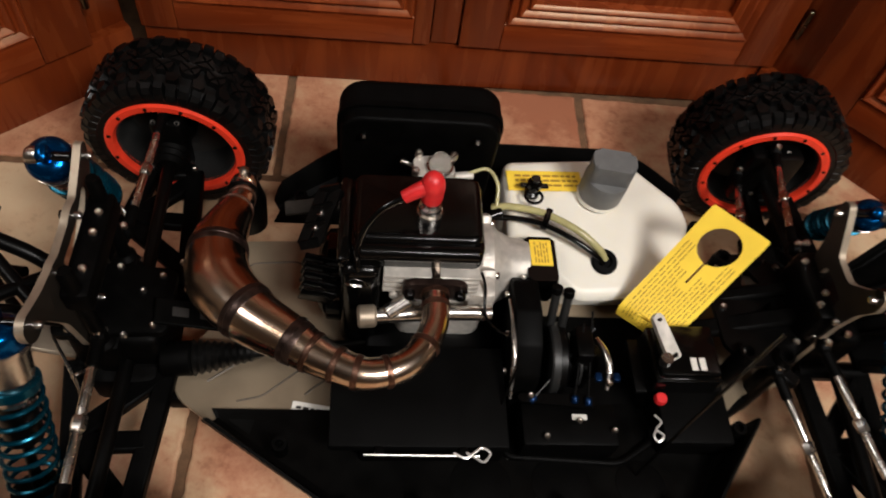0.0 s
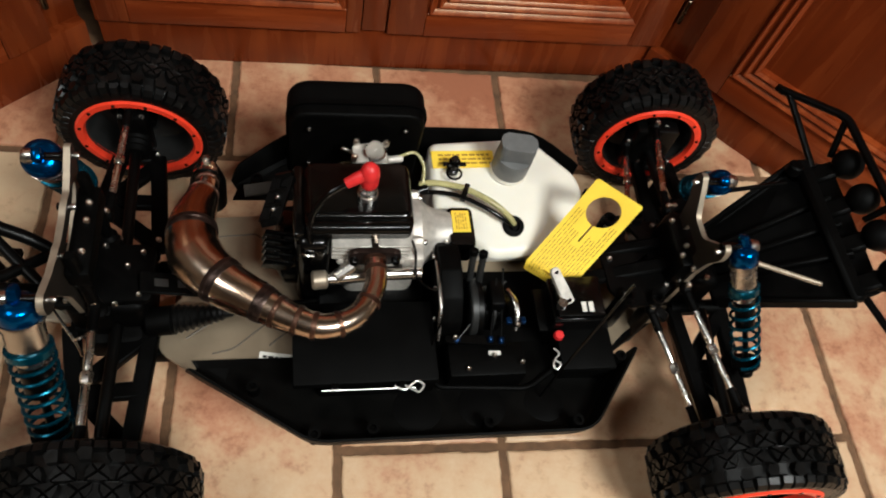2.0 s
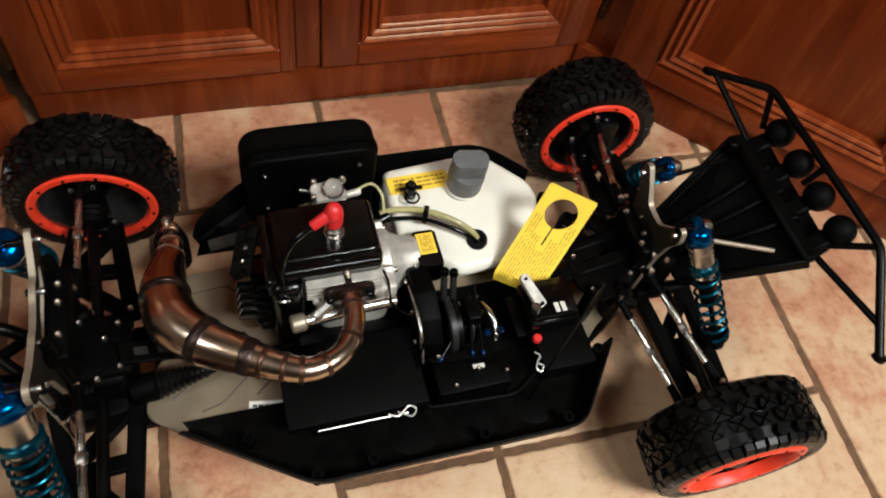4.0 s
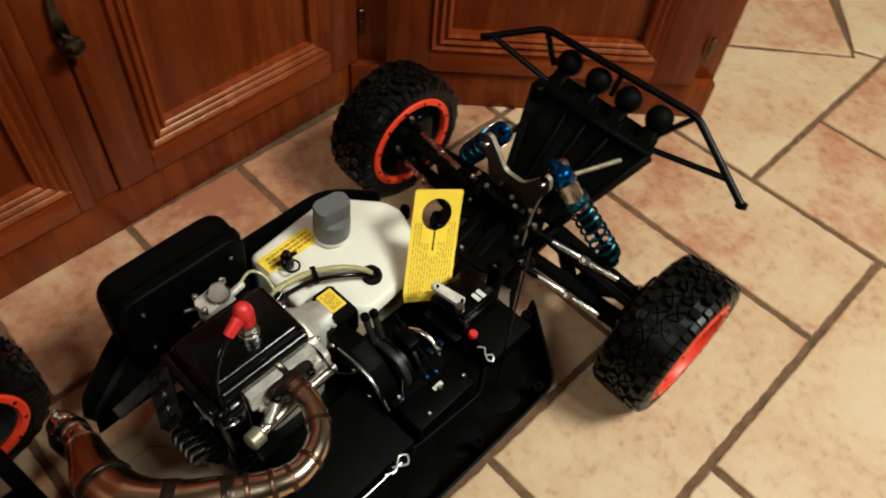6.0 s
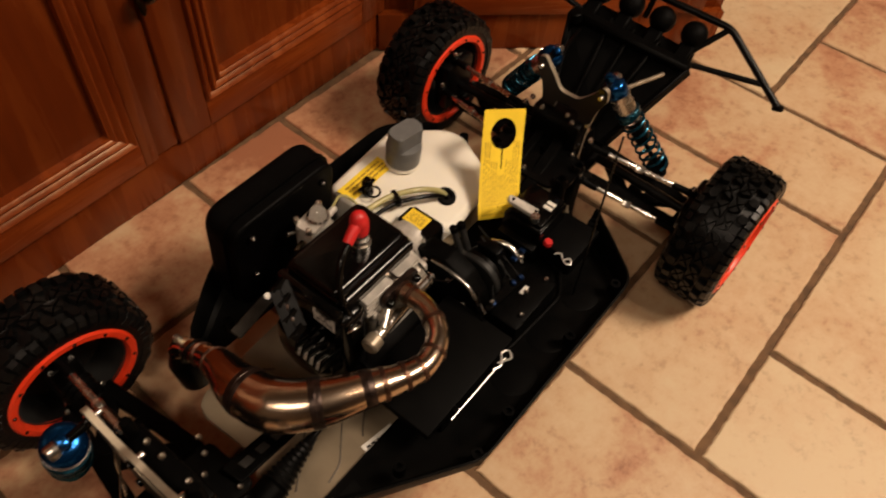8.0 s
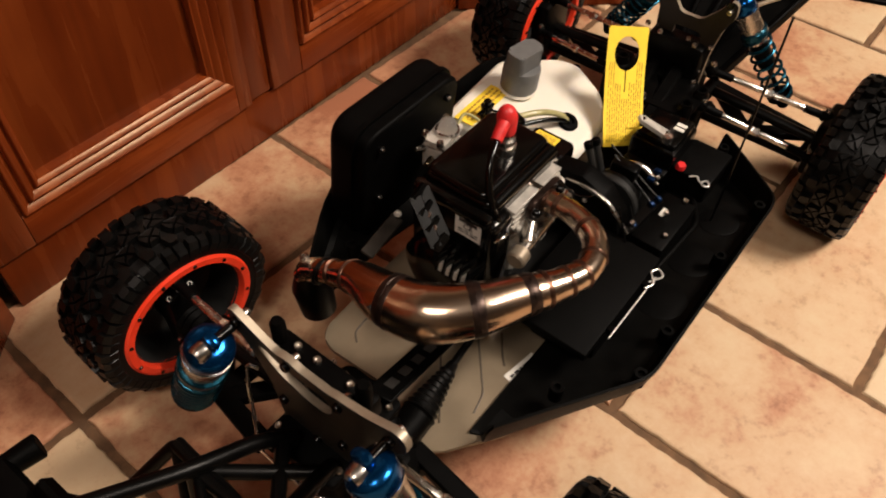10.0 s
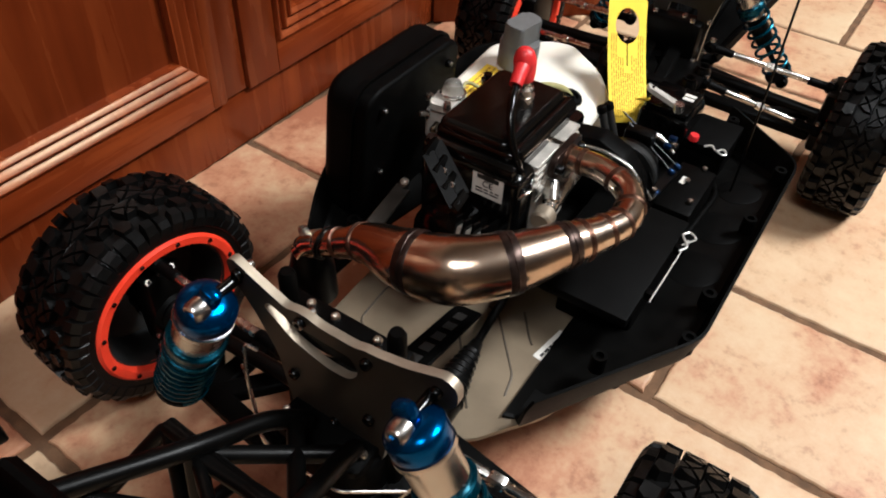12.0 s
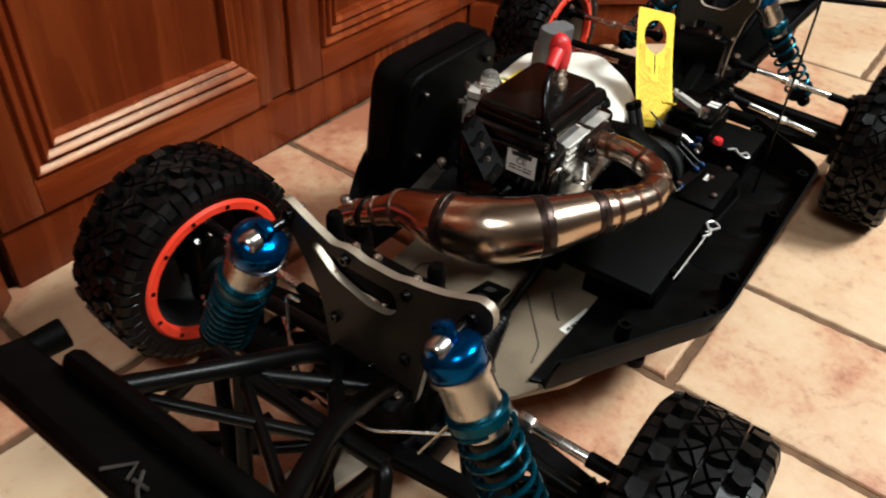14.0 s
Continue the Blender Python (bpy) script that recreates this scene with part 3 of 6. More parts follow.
# chassis plate with its stamped grooves
plate_line = [(-0.252, -0.024), (-0.250, -0.062), (-0.190, -0.105), (-0.10, -0.126), (0.22, -0.110), (0.29, -0.050), (0.36, -0.035), (0.36, 0.035), (0.29, 0.050), (0.22, 0.110), (-0.10, 0.112), (-0.214, 0.106), (-0.226, 0.090), (-0.222, 0.010)]
plate = part("chassis_plate", prism(B(), rounded(plate_line, 0.012), 0.0672, 0.0720, 0.001, seg=1), M["plate"], truck, "champagne-grey aluminium chassis plate with stamped grooves")
# grooves are thin rods, the shade of a recess put into their colour
for pts in ([(-0.116, -0.006), (-0.120, -0.018), (-0.172, -0.062), (-0.194, -0.067)], [(-0.136, 0.018), (-0.150, 0.006), (-0.222, -0.048)], [(-0.134, -0.060), (-0.128, -0.054), (-0.104, -0.036)], [(-0.204, 0.070), (-0.196, 0.080), (-0.150, 0.084), (-0.138, 0.070)]):
    part("stamped_groove", tube(B(), bent([(x, y, 0.0716) for x, y in pts], 0.006), 0.0012, 6), M["groove"], plate)
lm = pose(-0.125, -0.0745, 0.0723, 0, 0, -9)
lab = part("serial_label", box(B(), (0.040, 0.011, 0.0004), lm.translation, lm.to_3x3()), M["white"], plate, "small white serial label")
bars_of_print(plate, lm, 0.032, 0.006, 1, random.Random(4), ink="black_print")


def guard(zt, out, y_far, turn=0.03):
    """The side tray: a floor, a flared lip along its outer edge with a rounded top, screw bosses and round plugs."""
    o = [Vector((x, y, 0)) for x, y in rounded(out, turn, 4)[3:-3]]
    o[1:1] = [o[0].lerp(o[1], k) for k in (0.03, 0.08, 0.2, 0.5)]
    n = len(o)
    first, last = o[0], o[-1]
    heights = []
    for p in o:
        t = (p.x - first.x) / (last.x - first.x)
        heights.append(zt[0] + (zt[1] - zt[0]) * min(1, t / 0.22) - 0.022 * max(0.0, 1 - t / 0.03) ** 2 if t < 0.86 else zt[1] + (zt[2] - zt[1]) * (t - 0.86) / 0.14)
    bm = B()
    cy = Vector((0.03, 0, 0))
    sg = 1 if out[1][1] > 0 else -1
    zp = 0.0735
    rows, deck = [], []
    for k, (p, h) in enumerate(zip(o, heights)):
        d = (o[min(k + 1, n - 1)] - o[max(k - 1, 0)]).normalized()
        q = Vector((d.y, -d.x, 0))
        if q.dot(p - cy) < 0:
            q = -q
        t = (p.x - first.x) / (last.x - first.x)
        zb = 0.074 + 0.022 * min(1.0, t / 0.22, (1.0 - t) / 0.14)
        sec = [(-0.010, zb - 0.003), (0.0, zb), (0.005, h - 0.003), (0.005, h), (0.0025, h + 0.0004), (0.001, h - 0.003), (-0.004, zb + 0.004), (-0.010, zb + 0.001)]
        rows.append([bm.verts.new(p + q * u + Vector((0, 0, z))) for u, z in sec])
        yi = y_far if p.x > -0.06 else y_far * 1.38
        a, b = p - q * 0.008, Vector((min(p.x, last.x - 0.02), yi if abs(yi) < abs(p.y) - 0.012 else p.y - sg * 0.012, 0))
        deck.append([bm.verts.new(a + Z * (zb - 0.004)), bm.verts.new(a + Z * zb), bm.verts.new(b + Z * (zp + 0.003)), bm.verts.new(b + Z * zp)])
    for strip, m in ((rows, 8), (deck, 4)):
        for a, b in zip(strip, strip[1:]):
            for i in range(m):
                bm.faces.new((a[i], a[(i + 1) % m], b[(i + 1) % m], b[i]))
        bm.faces.new(strip[0])
        bm.faces.new(strip[-1])
    g = part("side_guard", bm, M["guard"], truck, "black nylon side guard tray with a flared lip")
    for x, y in ((-0.088, 0.174), (-0.148, 0.122), (-0.030, 0.171), (0.090, 0.171), (0.186, 0.174), (0.250, 0.104)):
        tab = part("screw_boss", lathe(B(), [(0.0065, -0.016), (0.0065, 0), (0.0062, 0.0012), (0.0034, 0.0012), (0.0030, -0.003), (0, -0.003)], (x, sg * y, zt[1] - 0.007), seg=16), M["plastic"], g)
        part("boss_web", box(B(), (0.009, 0.008, 0.012), (x, sg * (y + 0.002), zt[1] - 0.015), bevel=0.002), M["plastic"], tab)
    for x, r in ((0.020, 0.026), (0.090, 0.026), (0.160, 0.022)):
        q = Vector((0, -sg * 0.165, 1)).normalized()
        part("round_plug", lathe(B(), [(r, -0.006), (r, 0.0012), (r - 0.002, 0.0022), (0, 0.0022)], (x, sg * 0.146, 0.0905), q, seg=36), M["mattetop"], g)
    return g


guard((0.119, 0.124, 0.122), [(-0.222, -0.086), (-0.090, -0.180), (0.198, -0.183), (0.272, -0.088)], -0.055, 0.016)
guard((0.100, 0.140, 0.135), [(-0.196, 0.146), (-0.105, 0.192), (0.192, 0.192), (0.255, 0.130)], 0.095)

SEAT = Vector((0.003, 0.007, 0))
# radio box with its latch
rbox = part("radio_box", box(B(), (0.122, 0.070, 0.078), (-0.025, -0.0975, 0.0745), bevel=0.003), M["plastic"], truck, "matte black radio box with a flat lid")
part("lid", box(B(), (0.150, 0.092, 0.011), (-0.037, -0.0875, 0.1192), bevel=0.0025), M["mattetop"], rbox, "flat matte black lid")
for x in (-0.070, -0.001):
    part("latch_lug", box(B(), (0.008, 0.010, 0.009), (x, -0.1375, 0.1215), bevel=0.002), M["plastic"], rbox)
part("latch_pin", tube(B(), [(-0.083, -0.1405, 0.1265), (0.012, -0.1405, 0.1245)], 0.0008, 8), M["steelwire"], rbox, "polished steel latch pin")
part("body_clip", tube(B(), smooth_line([(-0.010, -0.139, 0.1275), (0.0, -0.143, 0.127), (0.008, -0.138, 0.127), (0.014, -0.1345, 0.127), (0.0205, -0.139, 0.127), (0.0150, -0.146, 0.127), (0.008, -0.1425, 0.1265), (0.001, -0.138, 0.1255)], 6), 0.0011, 8), M["steelwire"], rbox, "bent wire body clip")
for x in (-0.104, 0.030):
    part("foot_lug", lathe(B(), [(0.008, 0), (0.008, 0.010), (0.004, 0.010), (0, 0.008)], (x, -0.135, 0.0352), seg=14), M["plastic"], rbox)

SEAT = Vector((0, 0, 0))
# receiver box, kill switch, steering servo and antenna
rec = part("receiver_box", box(B(), (0.060, 0.046, 0.072), (0.211, -0.094, 0.0715), bevel=0.003), M["plastic"], truck, "matte black receiver box")
part("lid", box(B(), (0.063, 0.049, 0.010), (0.211, -0.094, 0.1130), bevel=0.002), M["mattetop"], rec)
part("kill_switch", lathe(B(), [(0.0056, 0), (0.0056, 0.004), (0.0046, 0.0062), (0, 0.0066)], (0.180, -0.080, 0.1205), (0, -0.1, 1), 20), M["red"], truck, "red kill switch button")
part("receiver_clip", tube(B(), smooth_line([(0.172, -0.095, 0.122), (0.176, -0.102, 0.1235), (0.171, -0.108, 0.122), (0.176, -0.114, 0.1235), (0.171, -0.119, 0.122), (0.168, -0.114, 0.122), (0.171, -0.108, 0.1225)], 5), 0.0011, 7), M["steelwire"], rec)
servo = part("steering_servo", box(B(), (0.062, 0.056, 0.108), (0.203, -0.044, 0.086), bevel=0.004), M["gloss"], truck, "glossy black steering servo with a metal horn")
part("servo_flange", box(B(), (0.082, 0.052, 0.006), (0.203, -0.044, 0.112), bevel=0.001), M["satin"], servo)
part("servo_gear_case", box(B(), (0.056, 0.050, 0.010), (0.203, -0.044, 0.143), bevel=0.0035), M["gloss"], servo)
for x in (0.206, 0.214):
    part("servo_badge", box(B(), (0.0055, 0.012, 0.0006), (x, -0.058, 0.1484), bevel=0.0), M["white"], servo, "white printed mark")
hm = Matrix.Translation((0.1815, -0.038, 0.1560)) @ Matrix.Rotation(radians(-60), 4, "Z") @ Matrix.Rotation(radians(30), 4, "Y")
bm = prism(B(), rounded([(-0.024, -0.0055), (0.020, -0.0072), (0.024, -0.0040), (0.024, 0.0040), (0.020, 0.0072), (-0.024, 0.0055)], 0.004), -0.0022, 0.0022, 0.0007, hm, 1)
horn = part("servo_horn", bm, M["alu"], servo, "polished aluminium servo horn")
for k, (u, r) in enumerate(((-0.019, 0.0026), (0.015, 0.0036))):
    part("horn_hole", lathe(B(), [(r, 0), (r, 0.0004), (0, 0.0004)], hm @ Vector((u, 0, 0.0022)), seg=14), M["gloss"], horn)
part("servo_shaft", rod(B(), (0.180, -0.056, 0.146), (0.180, -0.056, 0.155), 0.0055, 16), M["chrome"], servo)
part("antenna", tube(B(), smooth_line([(0.1575, -0.138, 0.062), (0.158, -0.137, 0.15), (0.163, -0.134, 0.24), (0.170, -0.130, 0.34)], 6), 0.0012, 8), M["satin"], truck, "thin black antenna rod")

SEAT = Vector((0.002, 0.003, 0))
# throttle servo, brake, gear and linkages
ts = part("throttle_servo", box(B(), (0.084, 0.038, 0.085), (0.094, -0.106, 0.077), bevel=0.003), M["plastic"], truck, "black throttle and brake servo in a tray")
part("servo_tray", box(B(), (0.148, 0.012, 0.010), (0.112, -0.128, 0.079), bevel=0.003), M["plastic"], ts)
part("servo_arm", prism(B(), rounded([(-0.034, -0.0040), (0.034, -0.0060), (0.034, 0.0060), (-0.034, 0.0040)], 0.004), 0.118, 0.1215, 0.0006, pose(0.083, -0.086, 0.004, 0, 0, -3), 1), M["satin"], ts)
part("servo_badge", box(B(), (0.013, 0.005, 0.0006), (0.103, -0.100, 0.1200)), M["white"], ts, "white printed mark")
part("tray_rim", tube(B(), bent([(0.042, -0.066, 0.088), (0.040, -0.124, 0.088), (0.144, -0.130, 0.088), (0.176, -0.110, 0.088), (0.178, -0.098, 0.088)], 0.010), 0.0036, 10), M["plastic"], ts)
part("brake_drum", lathe(B(), [(0.010, 0), (0.032, 0.0), (0.0335, 0.0015), (0.0335, 0.0075), (0.032, 0.009), (0.010, 0.009)], (0.0775, -0.045, 0.120), (1, 0, 0), 40), M["wheelgrey"], ts, "dark grey brake drum")
bm = B()
arch = [(-0.066, 0.03), (-0.064, 0.100), (-0.054, 0.138), (-0.034, 0.160), (-0.006, 0.1705), (0.026, 0.166), (0.048, 0.146), (0.056, 0.100), (0.058, 0.03)]
prism(bm, [(y, z) for y, z in arch], -0.014, 0.010, 0.003, Matrix.Translation((0.058, -0.018, 0)) @ Matrix(((0, 0, 1, 0), (1, 0, 0, 0), (0, 1, 0, 0), (0, 0, 0, 1))))
gc = part("gear_cover", bm, M["plastic"], truck, "black arched gear cover with steel bolts")
for y, z in ((-0.058, 0.120), (-0.034, 0.145), (0.0, 0.155), (0.022, 0.146)):
    bolt((0.042, y, z), (-1, 0, 0), 0.0032, 0.003, gc)
for y, z in ((-0.055, 0.128), (-0.020, 0.160), (0.020, 0.154)):
    bolt((0.056, y - 0.005, z + 0.006), (0, -0.3, 1), 0.003, 0.003, gc)
part("spur_gear", lathe(B(), [(0.010, 0), (0.030, 0.001), (0.033, 0.003), (0.033, 0.010), (0.030, 0.012), (0.010, 0.013)], (0.081, -0.045, 0.120), (1, 0, 0), 48), M["satin"], truck, "dark steel spur gear")
part("brake_disc", lathe(B(), [(0.010, 0), (0.026, 0.0), (0.026, 0.002), (0.010, 0.002)], (0.104, -0.045, 0.120), (1, 0, 0), 36), M["wheelgrey"], truck)
part("brake_caliper", box(B(), (0.016, 0.030, 0.022), (0.106, -0.045, 0.146), bevel=0.003), M["satin"], truck)
part("centre_differential", lathe(B(), [(0.012, 0), (0.024, 0.004), (0.026, 0.02), (0.018, 0.028), (0.010, 0.045)], (0.094, -0.040, 0.108), (1, 0, 0), 28), M["satin"], truck)
for nm, pts, r in (("brake_lever", [(0.042, -0.008, 0.160), (0.043, -0.030, 0.161), (0.043, -0.055, 0.156), (0.042, -0.070, 0.146), (0.041, -0.088, 0.130)], 0.0019), ("throttle_lever", [(0.122, -0.034, 0.140), (0.127, -0.048, 0.142), (0.130, -0.062, 0.138), (0.128, -0.078, 0.128)], 0.0028)):
    ln = smooth_line(pts, 6)
    part(nm, tube(B(), ln, [r * (0.6 + 0.8 * math.sin(math.pi * (i + 2) / (len(ln) + 4))) for i in range(len(ln))], 12), M["chrome"], truck, "polished steel lever")
for a, b in (((0.060, -0.088, 0.123), (0.118, -0.030, 0.152)), ((0.098, -0.090, 0.126), (0.106, -0.030, 0.160)), ((0.110, -0.092, 0.126), (0.114, -0.020, 0.164)), ((0.03, -0.10, 0.11), (0.045, -0.07, 0.155))):
    lk = part("throttle_linkage", rod(B(), a, b, 0.0011, 8), M["satin"], truck)
    for p in (a,):
        part("rod_end", lathe(B(), [(0.0024, 0), (0.0032, 0.0015), (0.0032, 0.0055), (0.0022, 0.007)], p, Vector(b) - Vector(a), 14), M["bluedark"], lk, "dark blue anodised rod end")
for x, y in ((0.080, 0.000), (0.090, -0.003)):
    sp = part("spring_post", rod(B(), (x, y - 0.024, 0.140), (x, y - 0.010, 0.176), 0.0040, 12), M["wheelgrey"], truck)
    part("knob", rod(B(), (x, y - 0.010, 0.176), (x, y - 0.007, 0.183), 0.0050, 14, chamfer=0.001), M["plastic"], sp)
for p in ((0.102, -0.104, 0.121), (0.072, -0.118, 0.121), (0.132, -0.112, 0.1205), (0.045, -0.128, 0.085), (0.150, -0.128, 0.085), (0.128, -0.076, 0.137), (0.060, -0.084, 0.127)):
    bolt(p, (0, 0, 1), 0.0030, 0.003)
part("radio_tray", box(B(), (0.212, 0.150, 0.006), (0.146, -0.052, 0.0755), bevel=0.002), M["plastic"], truck)
for x in (0.118, 0.134):
    part("wire_plug", box(B(), (0.006, 0.008, 0.005), (x, -0.072, 0.141), bevel=0.0015), M["bluedark"], truck)

SEAT = Vector((0.005, 0.007, 0))
# engine
part("engine_mount", box(B(), (0.118, 0.120, 0.026), (-0.026, 0.026, 0.086), bevel=0.004), M["satin"], truck)
shroud = part("cooling_shroud", pillow(B(), rounded([(-0.101, -0.010), (0.008, -0.010), (0.008, 0.068), (-0.101, 0.068)], 0.010, 6), 0.204, 0.226, 0.005), M["gloss"], truck, "glossy black engine cooling shroud")
part("shroud_lid", pillow(B(), rounded([(-0.0995, -0.0030), (0.0065, -0.0030), (0.0065, 0.0665), (-0.0995, 0.0665)], 0.011, 6), 0.2215, 0.2325, 0.0065), M["gloss"], shroud)
part("shroud_ridge", rod(B(), (-0.096, -0.0065, 0.2205), (0.005, -0.0065, 0.2205), 0.0078, 24, chamfer=0.003), M["gloss"], shroud)
part("fan_housing", box(B(), (0.034, 0.098, 0.128), (-0.092, 0.028, 0.146), bevel=0.009, seg=3), M["gloss"], shroud)
part("fan_step", box(B(), (0.012, 0.086, 0.016), (-0.106, 0.028, 0.212), bevel=0.005), M["gloss"], shroud)
sm = pose(-0.1095, 0.0075, 0.197, 90, 0, -90)
stk = part("rating_sticker", box(B(), (0.029, 0.029, 0.0005), (-0.1096, 0.0075, 0.197), sm.to_3x3(), 0.0), M["white"], shroud, "white square rating sticker")
bars_of_print(shroud, sm @ pose(0, -0.0085, 0), 0.022, 0.006, 2, random.Random(9), 0.0005, ink="black_print")
bm = B()
lathe(bm, [(0.0055, 0), (0.0062, 0.0003), (0.0040, 0.0005)], sm @ Vector((0.001, 0.0075, 0.0003)), (-1, 0, 0), 5)
bar(bm, sm @ Vector((-0.010, 0.0050, 0.0006)), sm @ Vector((0.010, 0.0050, 0.0006)), 0.0004, 0.0040, (0, 0, 1))
part("sticker_mark", bm, M["black_print"], shroud)
# approval letters in the middle of the sticker
fc = bpy.data.curves.new("approval_letters", "FONT")
fc.body, fc.size, fc.extrude, fc.align_x, fc.align_y = "CE", 0.0085, 0.0002, "CENTER", "CENTER"
fo = new("approval_letters", fc)
fo.parent = shroud
fo.matrix_basis = sm @ pose(0.0, -0.0015, 0.0006)
fc.materials.append(M["black_print"])
cyl = part("cylinder", box(B(), (0.052, 0.052, 0.078), (-0.028, 0.030, 0.172), bevel=0.004), M["alu"], truck, "cast aluminium cylinder with cooling fins")
fin_me = None
for k in range(9):
    if fin_me is None:
        fin_me = part("fin", prism(B(), rounded([(-0.038, -0.040), (0.038, -0.040), (0.038, 0.036), (-0.038, 0.036)], 0.012, 3), -0.0011, 0.0011), M["alu"], cyl, at=Matrix.Translation((-0.028, 0.030, 0.146)))
    else:
        share(fin_me, cyl, Matrix.Translation((-0.028, 0.030, 0.146 + 0.0072 * k)))
part("fin_block", box(B(), (0.078, 0.014, 0.026), (-0.034, -0.010, 0.190), bevel=0.001), M["alu"], cyl)
for k in range(4):
    part("fin_edge", box(B(), (0.080, 0.014, 0.0036), (-0.034, -0.0125, 0.1815 + 0.0068 * k), bevel=0.0008, seg=1), M["alu"], cyl)
for k in range(8):
    part("gasket_lug", rod(B(), (-0.064 + 0.0088 * k, -0.016, 0.176), (-0.064 + 0.0088 * k, -0.022, 0.175), 0.0042, 12, chamfer=0.001), M["alu"], cyl)
case = part("crankcase", box(B(), (0.080, 0.090, 0.080), (-0.020, 0.030, 0.104), bevel=0.012, seg=3), M["alu"], truck, "cast aluminium crankcase")
part("clutch_housing", lathe(B(), [(0.038, 0), (0.042, 0.004), (0.042, 0.016), (0.034, 0.024), (0.028, 0.036), (0.026, 0.052), (0, 0.052)], (0.008, 0.034, 0.142), (1, 0, 0), 32), M["alu"], case)
for a in range(4):
    an = radians(45 + 90 * a)
    part("housing_lug", box(B(), (0.014, 0.014, 0.018), (0.018, 0.034 + 0.040 * math.cos(an), 0.142 + 0.040 * math.sin(an)), Matrix.Rotation(-an, 3, "X"), 0.003), M["alu"], case)
    bolt((0.025, 0.034 + 0.040 * math.cos(an), 0.142 + 0.040 * math.sin(an)), (1, 0, 0), 0.0035, 0.004)
part("starter_boss", box(B(), (0.026, 0.040, 0.030), (0.012, 0.000, 0.162), bevel=0.006), M["alu"], case)
coil = part("ignition_coil", prism(B(), rounded([(-0.014, -0.024), (0.014, -0.024), (0.014, 0.024), (-0.014, 0.024)], 0.004), -0.03, 0.006, 0.003, pose(0.071, 0.030, 0.158)), M["gloss"], truck, "black ignition coil with a yellow warning label")
ym = pose(0.071, 0.036, 0.1645)
part("warning_label", box(B(), (0.020, 0.028, 0.0005), ym.translation), M["yellow"], coil, "yellow warning label")
bars_of_print(coil, ym @ pose(0, 0, 0, 0, 0, 90), 0.022, 0.014, 5, random.Random(11))
# steel tube across under the port
part("cross_tube", tube(B(), [(-0.092, -0.036, 0.166), (-0.020, -0.030, 0.166), (0.020, -0.026, 0.160)], 0.0070, 18), M["chrome"], truck, "polished steel tube below the cylinder")
part("tube_collar", rod(B(), (-0.094, -0.0365, 0.166), (-0.078, -0.035, 0.166), 0.0098, 20, chamfer=0.002), M["tower"], truck)
part("tube_collar", rod(B(), (-0.070, -0.034, 0.168), (-0.050, -0.024, 0.176), 0.0075, 18, chamfer=0.002), M["chrome"], truck)
part("earth_wire", tube(B(), smooth_line([(0.010, -0.004, 0.190), (0.014, -0.014, 0.180), (0.014, -0.034, 0.170), (0.026, -0.046, 0.164), (0.036, -0.046, 0.160)], 6), 0.0013, 8), M["gloss"], truck)
plug = part("spark_plug", lathe(B(), [(0.0105, -0.0085), (0.0105, 0.002), (0.0075, 0.0025), (0.0075, 0.004), (0.0092, 0.0045), (0.0092, 0.009), (0.0065, 0.010), (0.0065, 0.013), (0.0078, 0.0135), (0.0078, 0.0165), (0.006, 0.018), (0, 0.018)], (-0.039, 0.0205, 0.2405), (0, 0, 1), 24), M["chrome"], truck, "bare metal spark plug base")
ln = smooth_line([(-0.039, 0.0205, 0.256), (-0.039, 0.021, 0.266), (-0.0395, 0.022, 0.276), (-0.041, 0.024, 0.2850)], 6)
part("plug_boot", tube(B(), ln, [0.0082, 0.0086, 0.0088, 0.009, 0.009, 0.009, 0.0092, 0.0094, 0.0096, 0.0097, 0.0097, 0.0095, 0.0092, 0.0088, 0.0082, 0.0074, 0.0062, 0.0045, 0.002], 20), M["red"], plug, "red rubber spark plug boot")
ln = smooth_line([(-0.040, 0.021, 0.272), (-0.049, 0.0195, 0.269), (-0.061, 0.017, 0.262)], 6)
part("boot_arm", tube(B(), ln, [0.0072 - 0.0018 * k / 12 for k in range(len(ln))], 16), M["red"], plug)
part("ignition_lead", tube(B(), smooth_line([(-0.058, 0.0175, 0.263), (-0.078, 0.010, 0.254), (-0.092, 0.000, 0.236), (-0.096, -0.012, 0.214), (-0.088, -0.020, 0.190)], 8), 0.0034, 10), M["gloss"], plug, "black ignition lead")
part("lead_clamp", tube(B(), smooth_line([(-0.104, -0.018, 0.190), (-0.100, -0.024, 0.196), (-0.092, -0.024, 0.194)], 5), 0.0016, 8), M["chrome"], shroud)
# pull starter: finned drum and ladder handle
drum = part("starter_housing", lathe(B(), [(0.040, 0), (0.043, 0.004), (0.042, 0.016), (0.030, 0.024), (0.010, 0.026), (0, 0.026)], (-0.106, 0.030, 0.126), (-1, 0, 0), 32), M["gloss"], truck, "black pull-starter housing with slots")
for k in range(5):
    part("starter_fin", box(B(), (0.030, 0.0030, 0.018), (-0.128, 0.018 - 0.0085 * k, 0.164), Matrix.Rotation(radians(18), 3, "Y"), 0.001), M["gloss"], drum)
for k in range(4):
    part("starter_slot", box(B(), (0.016, 0.0036, 0.008), (-0.134, 0.0138 - 0.0085 * k, 0.162), Matrix.Rotation(radians(18), 3, "Y")), M["alu"], drum)
hp = [Vector((-0.126, 0.056, 0.212)), Vector((-0.142, 0.018, 0.186))]
